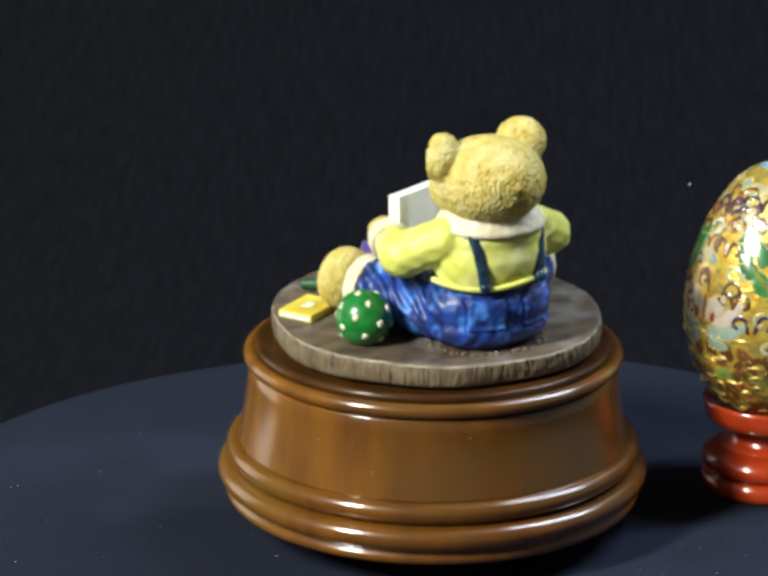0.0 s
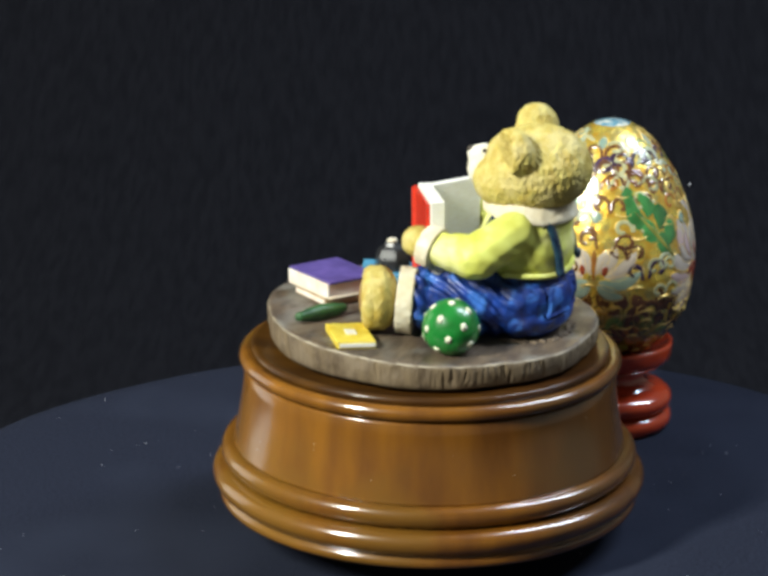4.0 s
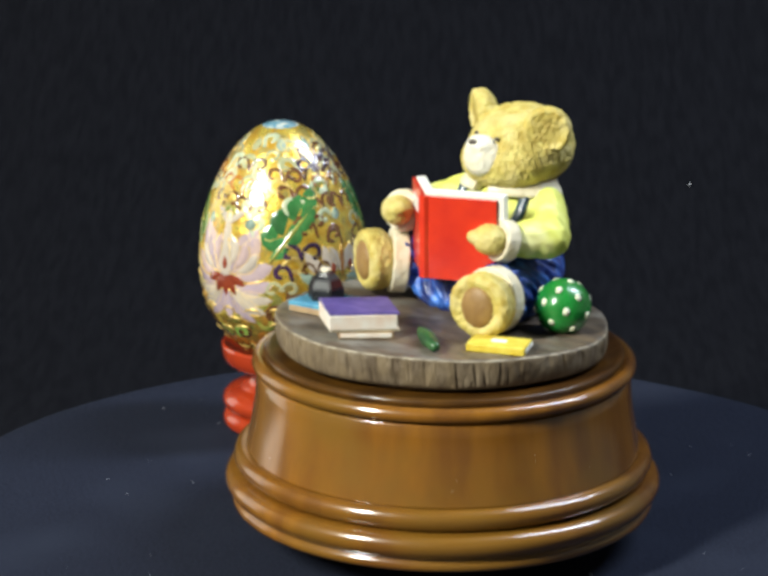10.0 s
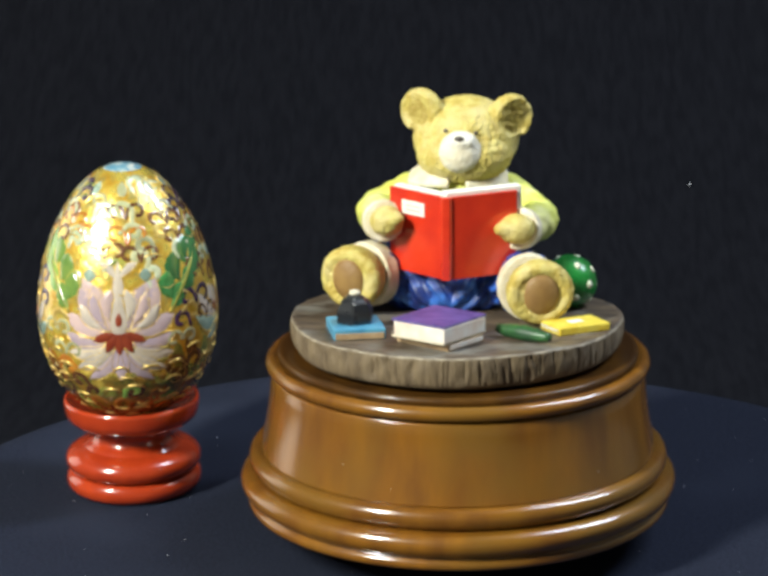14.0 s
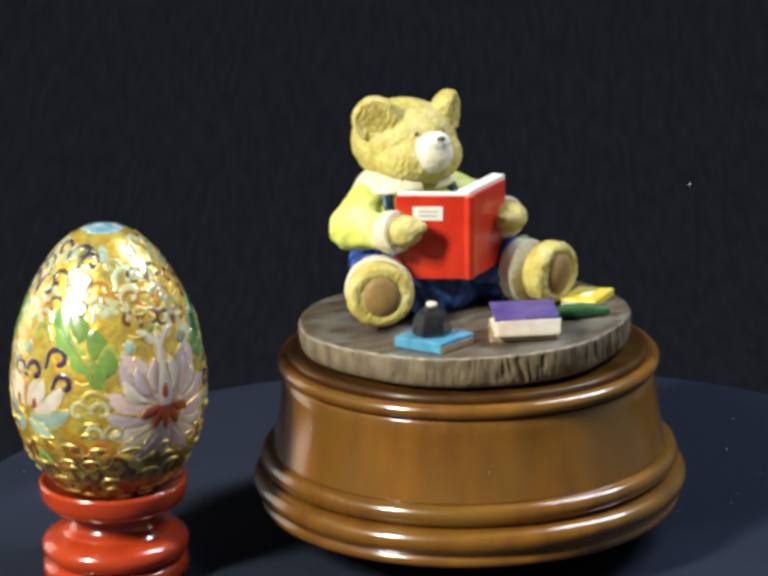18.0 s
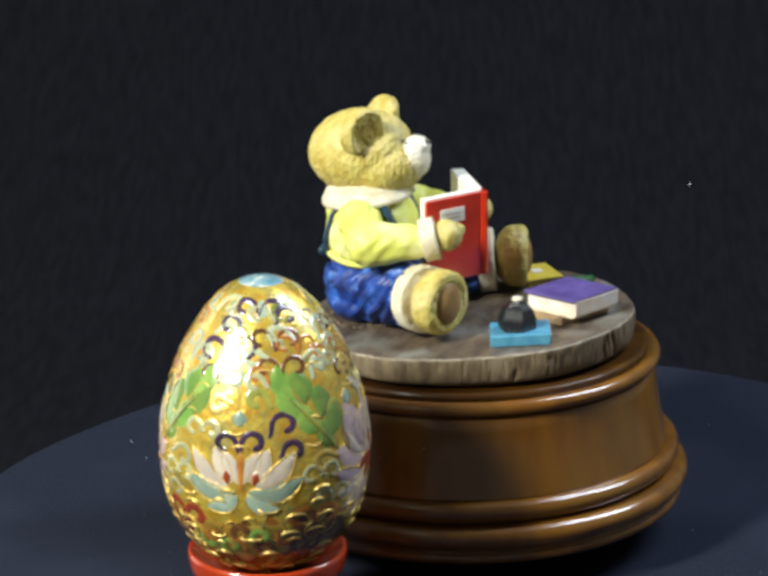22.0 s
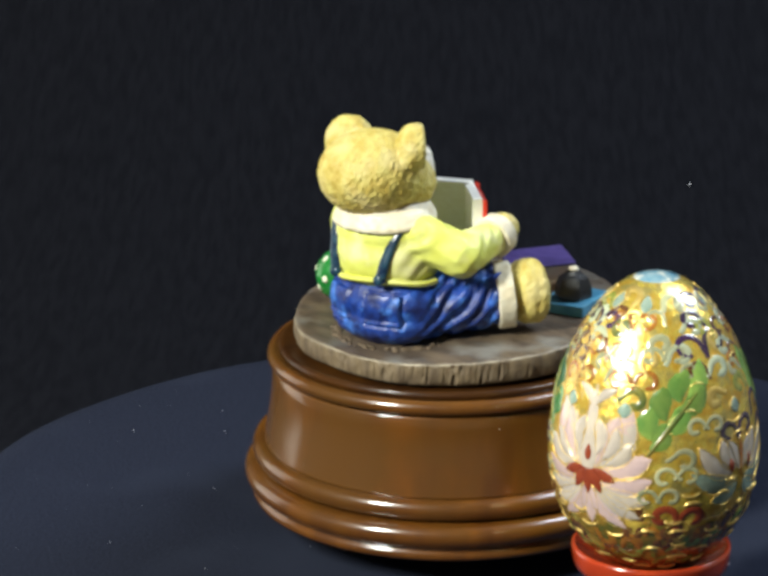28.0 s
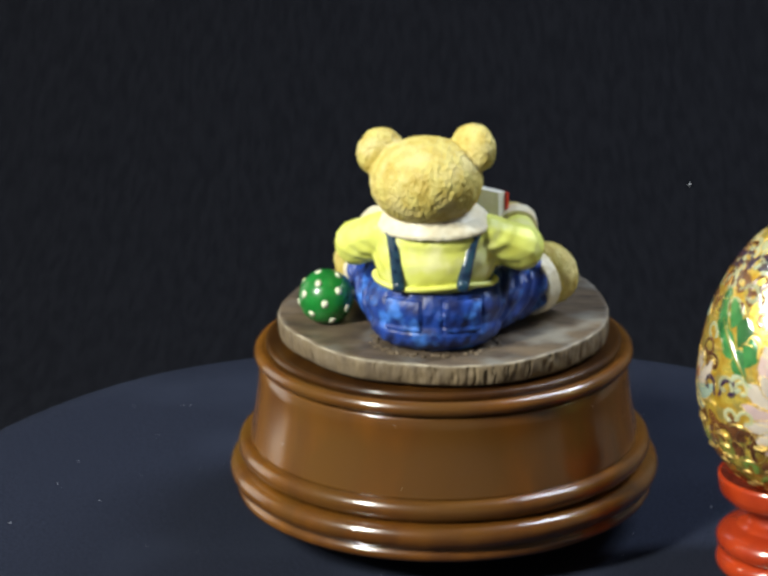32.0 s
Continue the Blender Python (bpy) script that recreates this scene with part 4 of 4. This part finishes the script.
    for k in range(9):
        petal(egg, radians(40 * k + 10), 34.0, 0, 0, 90, 4.6, 3.0, "teal" if k % 3 else "pale", tip=0.8)
        hook(40 * k + 30, 33.0, 1 if k % 2 else -1, 4.2, ("pale", "gold", "pale")[k % 3], 0.6)
    # cloudy grey-green and gold curls fill the ground between the hooks
    fill = random.Random(21)
    for z, n in ((35.5, 8), (31.0, 10), (27.0, 13), (22.8, 14), (18.4, 12), (13.5, 8), (6.0, 8)):
        r = float(np.interp(z, EGG_ZZ, EGG_RR))
        for k in range(n):
            lon, zz = 360 * (k + fill.uniform(-0.3, 0.3)) / n, z + fill.uniform(-1.0, 1.0)
            if z < 21 and min(math.hypot(((lon - q + 180) % 360 - 180) / w, (zz - c) / h) for q, w, c, h in ((126, 32, 2, 15), (305, 32, 2, 15), (36, 28, 3, 13), (213, 28, 3, 13), (176, 20, 17, 9), (76, 20, 17, 9), (355, 20, 17, 9), (255, 20, 17, 9))) < 1:
                continue
            hook(lon, zz, fill.choice((-1, 1)), fill.uniform(4.0, 5.6), fill.choice(("pale", "pale", "celadon", "celadon", "gold", "olive")), fill.uniform(0.75, 1.05), fill.uniform(-60, 60), 0.7)
    # patches of umber and amber ground above the foot
    for k in range(26):
        lon = 360 * k / 26
        if min(abs((lon - q + 180) % 360 - 180) for q in (126, 305)) < 24:
            continue
        dark = 150 < lon < 285
        if dark:
            petal(egg, radians(lon), -8.6 + fill.uniform(-1, 1), 0, 0, 90 + fill.uniform(-40, 40), fill.uniform(5.5, 7.5), 6.0, fill.choice(("umber", "umber", "olive")), tip=0.9, h=0.06, name="enamel_field", edge=False)
        petal(egg, radians(lon), -14.0 + fill.uniform(-1, 1), 0, 0, 90 + fill.uniform(-30, 30), fill.uniform(5.5, 8.5), fill.uniform(4.5, 6.0), fill.choice(("umber", "umber", "olive") if dark else ("amber", "olive", "umber")), tip=0.9, h=0.06, name="enamel_field", edge=k % 2 == 0)
    # small round buds beside the necks of the lotuses
    for lon, z in ((106, 15.8), (145, 15.8), (287, 15.0), (325, 15.0), (35, 14.4), (213, 17.4)):
        petal(egg, radians(lon), z, 0, -1.7, 90, 3.4, 3.4, "teal", tip=0.9, h=0.3, name="bud")
    # heart-shaped scrolls low down between the flowers
    for lon, colour in ((357, "brick"), (172, "umber"), (78, "amber"), (262, "umber")):
        pair(lon, -9.4, 6.0, colour, 1.1)
        petal(egg, radians(lon), -14.5, 0, 0, 90, 5.0, 5.0, colour, name="enamel_field", h=0.1)
    # low on the shell: commas and fields of green and umber, row by row
    rng = random.Random(11)
    for row, z in enumerate([-25.0, -22.4, -19.4, -16.2, -12.8]):
        n = int(2 * math.pi * float(np.interp(z, EGG_ZZ, EGG_RR)) / 5.0)
        for k in range(n):
            lon = 2 * math.pi * (k + 0.5 * (row % 2) + rng.uniform(-0.25, 0.25)) / n
            if z > -14 and min(abs((math.degrees(lon) - q + 180) % 360 - 180) for q in (126, 305)) < 20:
                continue
            colour = rng.choice(("green", "olive", "umber", "umber", "amber"))
            part("enamel_comma", scroll_mesh(lon, z + rng.uniform(-0.7, 0.7), 0, 0, rng.choice((0, 180)) + rng.uniform(-25, 25), rng.uniform(3.4, 4.6), tail=0.7, turns=rng.uniform(0.55, 0.85), flip=rng.choice((-1, 1)), radius=rng.uniform(1.0, 1.3)), ENAMEL[colour], egg)
    for k in range(20):
        petal(egg, 2 * math.pi * (k + 0.5) / 20, -25.5, 0, 0, 90 + rng.uniform(-12, 12), rng.uniform(6.5, 9.5), 5.6, rng.choice(("umber", "green", "olive", "umber")), tip=0.8, h=0.07, name="enamel_field", edge=False)
    # raised arcs of gold wire: rows low on the shell, a scatter on the ground above
    for z, n in ((-2.5, 9), (-6.0, 14), (-9.4, 17), (-12.6, 17), (-15.6, 16), (-18.6, 15), (-21.6, 12), (-24.0, 10), (8.0, 10), (13.0, 9), (19.0, 9), (24.0, 9), (29.0, 8)):
        for k in range(n):
            if rng.random() < 0.2:
                continue
            lon = 2 * math.pi * (k + rng.uniform(-0.3, 0.3)) / n
            if -8 < z < 12 and min(abs((math.degrees(lon) - q + 180) % 360 - 180) for q in (126, 305)) < 30:
                continue
            s0, arch = s_of(z + rng.uniform(-1.0, 1.0)), rng.choice((-1, 1, 1))
            wide = rng.uniform(1.5, 2.7)
            path = [flat_to_egg(lon, s0, wide * math.cos(q), 1.3 * arch * math.sin(q), -0.04) for q in (0.3, 0.9, 1.5, 2.1, 2.8)]
            part("bead_wire", tube(path, 0.44 if z < 0 else 0.30, 5, True), GOLD, egg)
    return egg


def build_stand():
    foot = [(0, 0), (15.9, 0), (17.0, 0.5), (17.8, 1.6), (18.0, 2.9), (17.7, 4.2), (16.9, 5.1), (15.9, 5.5), (0, 5.5)]
    waist = [(0, 5.5), (15.6, 5.5), (16.2, 5.7), (17.2, 6.4), (17.9, 7.6), (18.0, 8.8), (17.6, 9.9), (16.6, 10.9), (15.0, 11.7), (13.4, 12.1), (13.0, 12.3), (12.8, 12.7),
             (11.7, 13.2), (10.8, 14.1), (10.4, 15.2), (10.5, 16.4), (11.2, 17.3), (0, 17.3)]
    cup = [(0, 17.3), (11.2, 17.3), (12.6, 18.1), (14.8, 18.7), (16.4, 19.3), (17.3, 20.3), (17.7, 21.6), (18.0, 24.2), (17.9, 25.0), (17.3, 25.3), (16.9, 25.0), (14.0, 23.2), (9.0, 21.2), (0, 20.0)]
    st = thing("egg_stand", "glossy red lacquered turned wooden egg stand", "egg stand")
    part("foot_ring", revolve(foot, 96), LACQUER, st)
    part("waist", revolve(waist, 96), LACQUER, st)
    part("cup", revolve(cup, 96), LACQUER, st)
    return st


turntable = build_turntable()
music_box = build_music_box()
enamel_egg = build_egg()
egg_stand = build_stand()

# ---- things that move ----
BOX_AT, EGG_AT = (-0.00493, 0.00320), (0.08482, 0.02620)


def turn(t):
    """Turn of the table in degrees at t seconds: nearly steady, easing a little."""
    s = t / 32.0
    return math.degrees(0.175658 * t + 0.310780 * s * (1 - s) + 0.033199 * s * (1 - s) * (1 - 2 * s))


def motions():
    times = [float(k) for k in range(33)]
    for ob, (x, y), z, start in ((turntable, (0, 0), -0.0017, 0), (music_box, BOX_AT, 0.0, 212), (egg_stand, EGG_AT, -0.0017, 0), (enamel_egg, EGG_AT, EGG_Z / 1000, 0)):
        rows = []
        for t in times:
            a = radians(turn(t))
            rows.append((t, pose(x * math.cos(a) - y * math.sin(a), x * math.sin(a) + y * math.cos(a), z, 0, 0, start + turn(t))))
        walk(ob, rows)


motions()
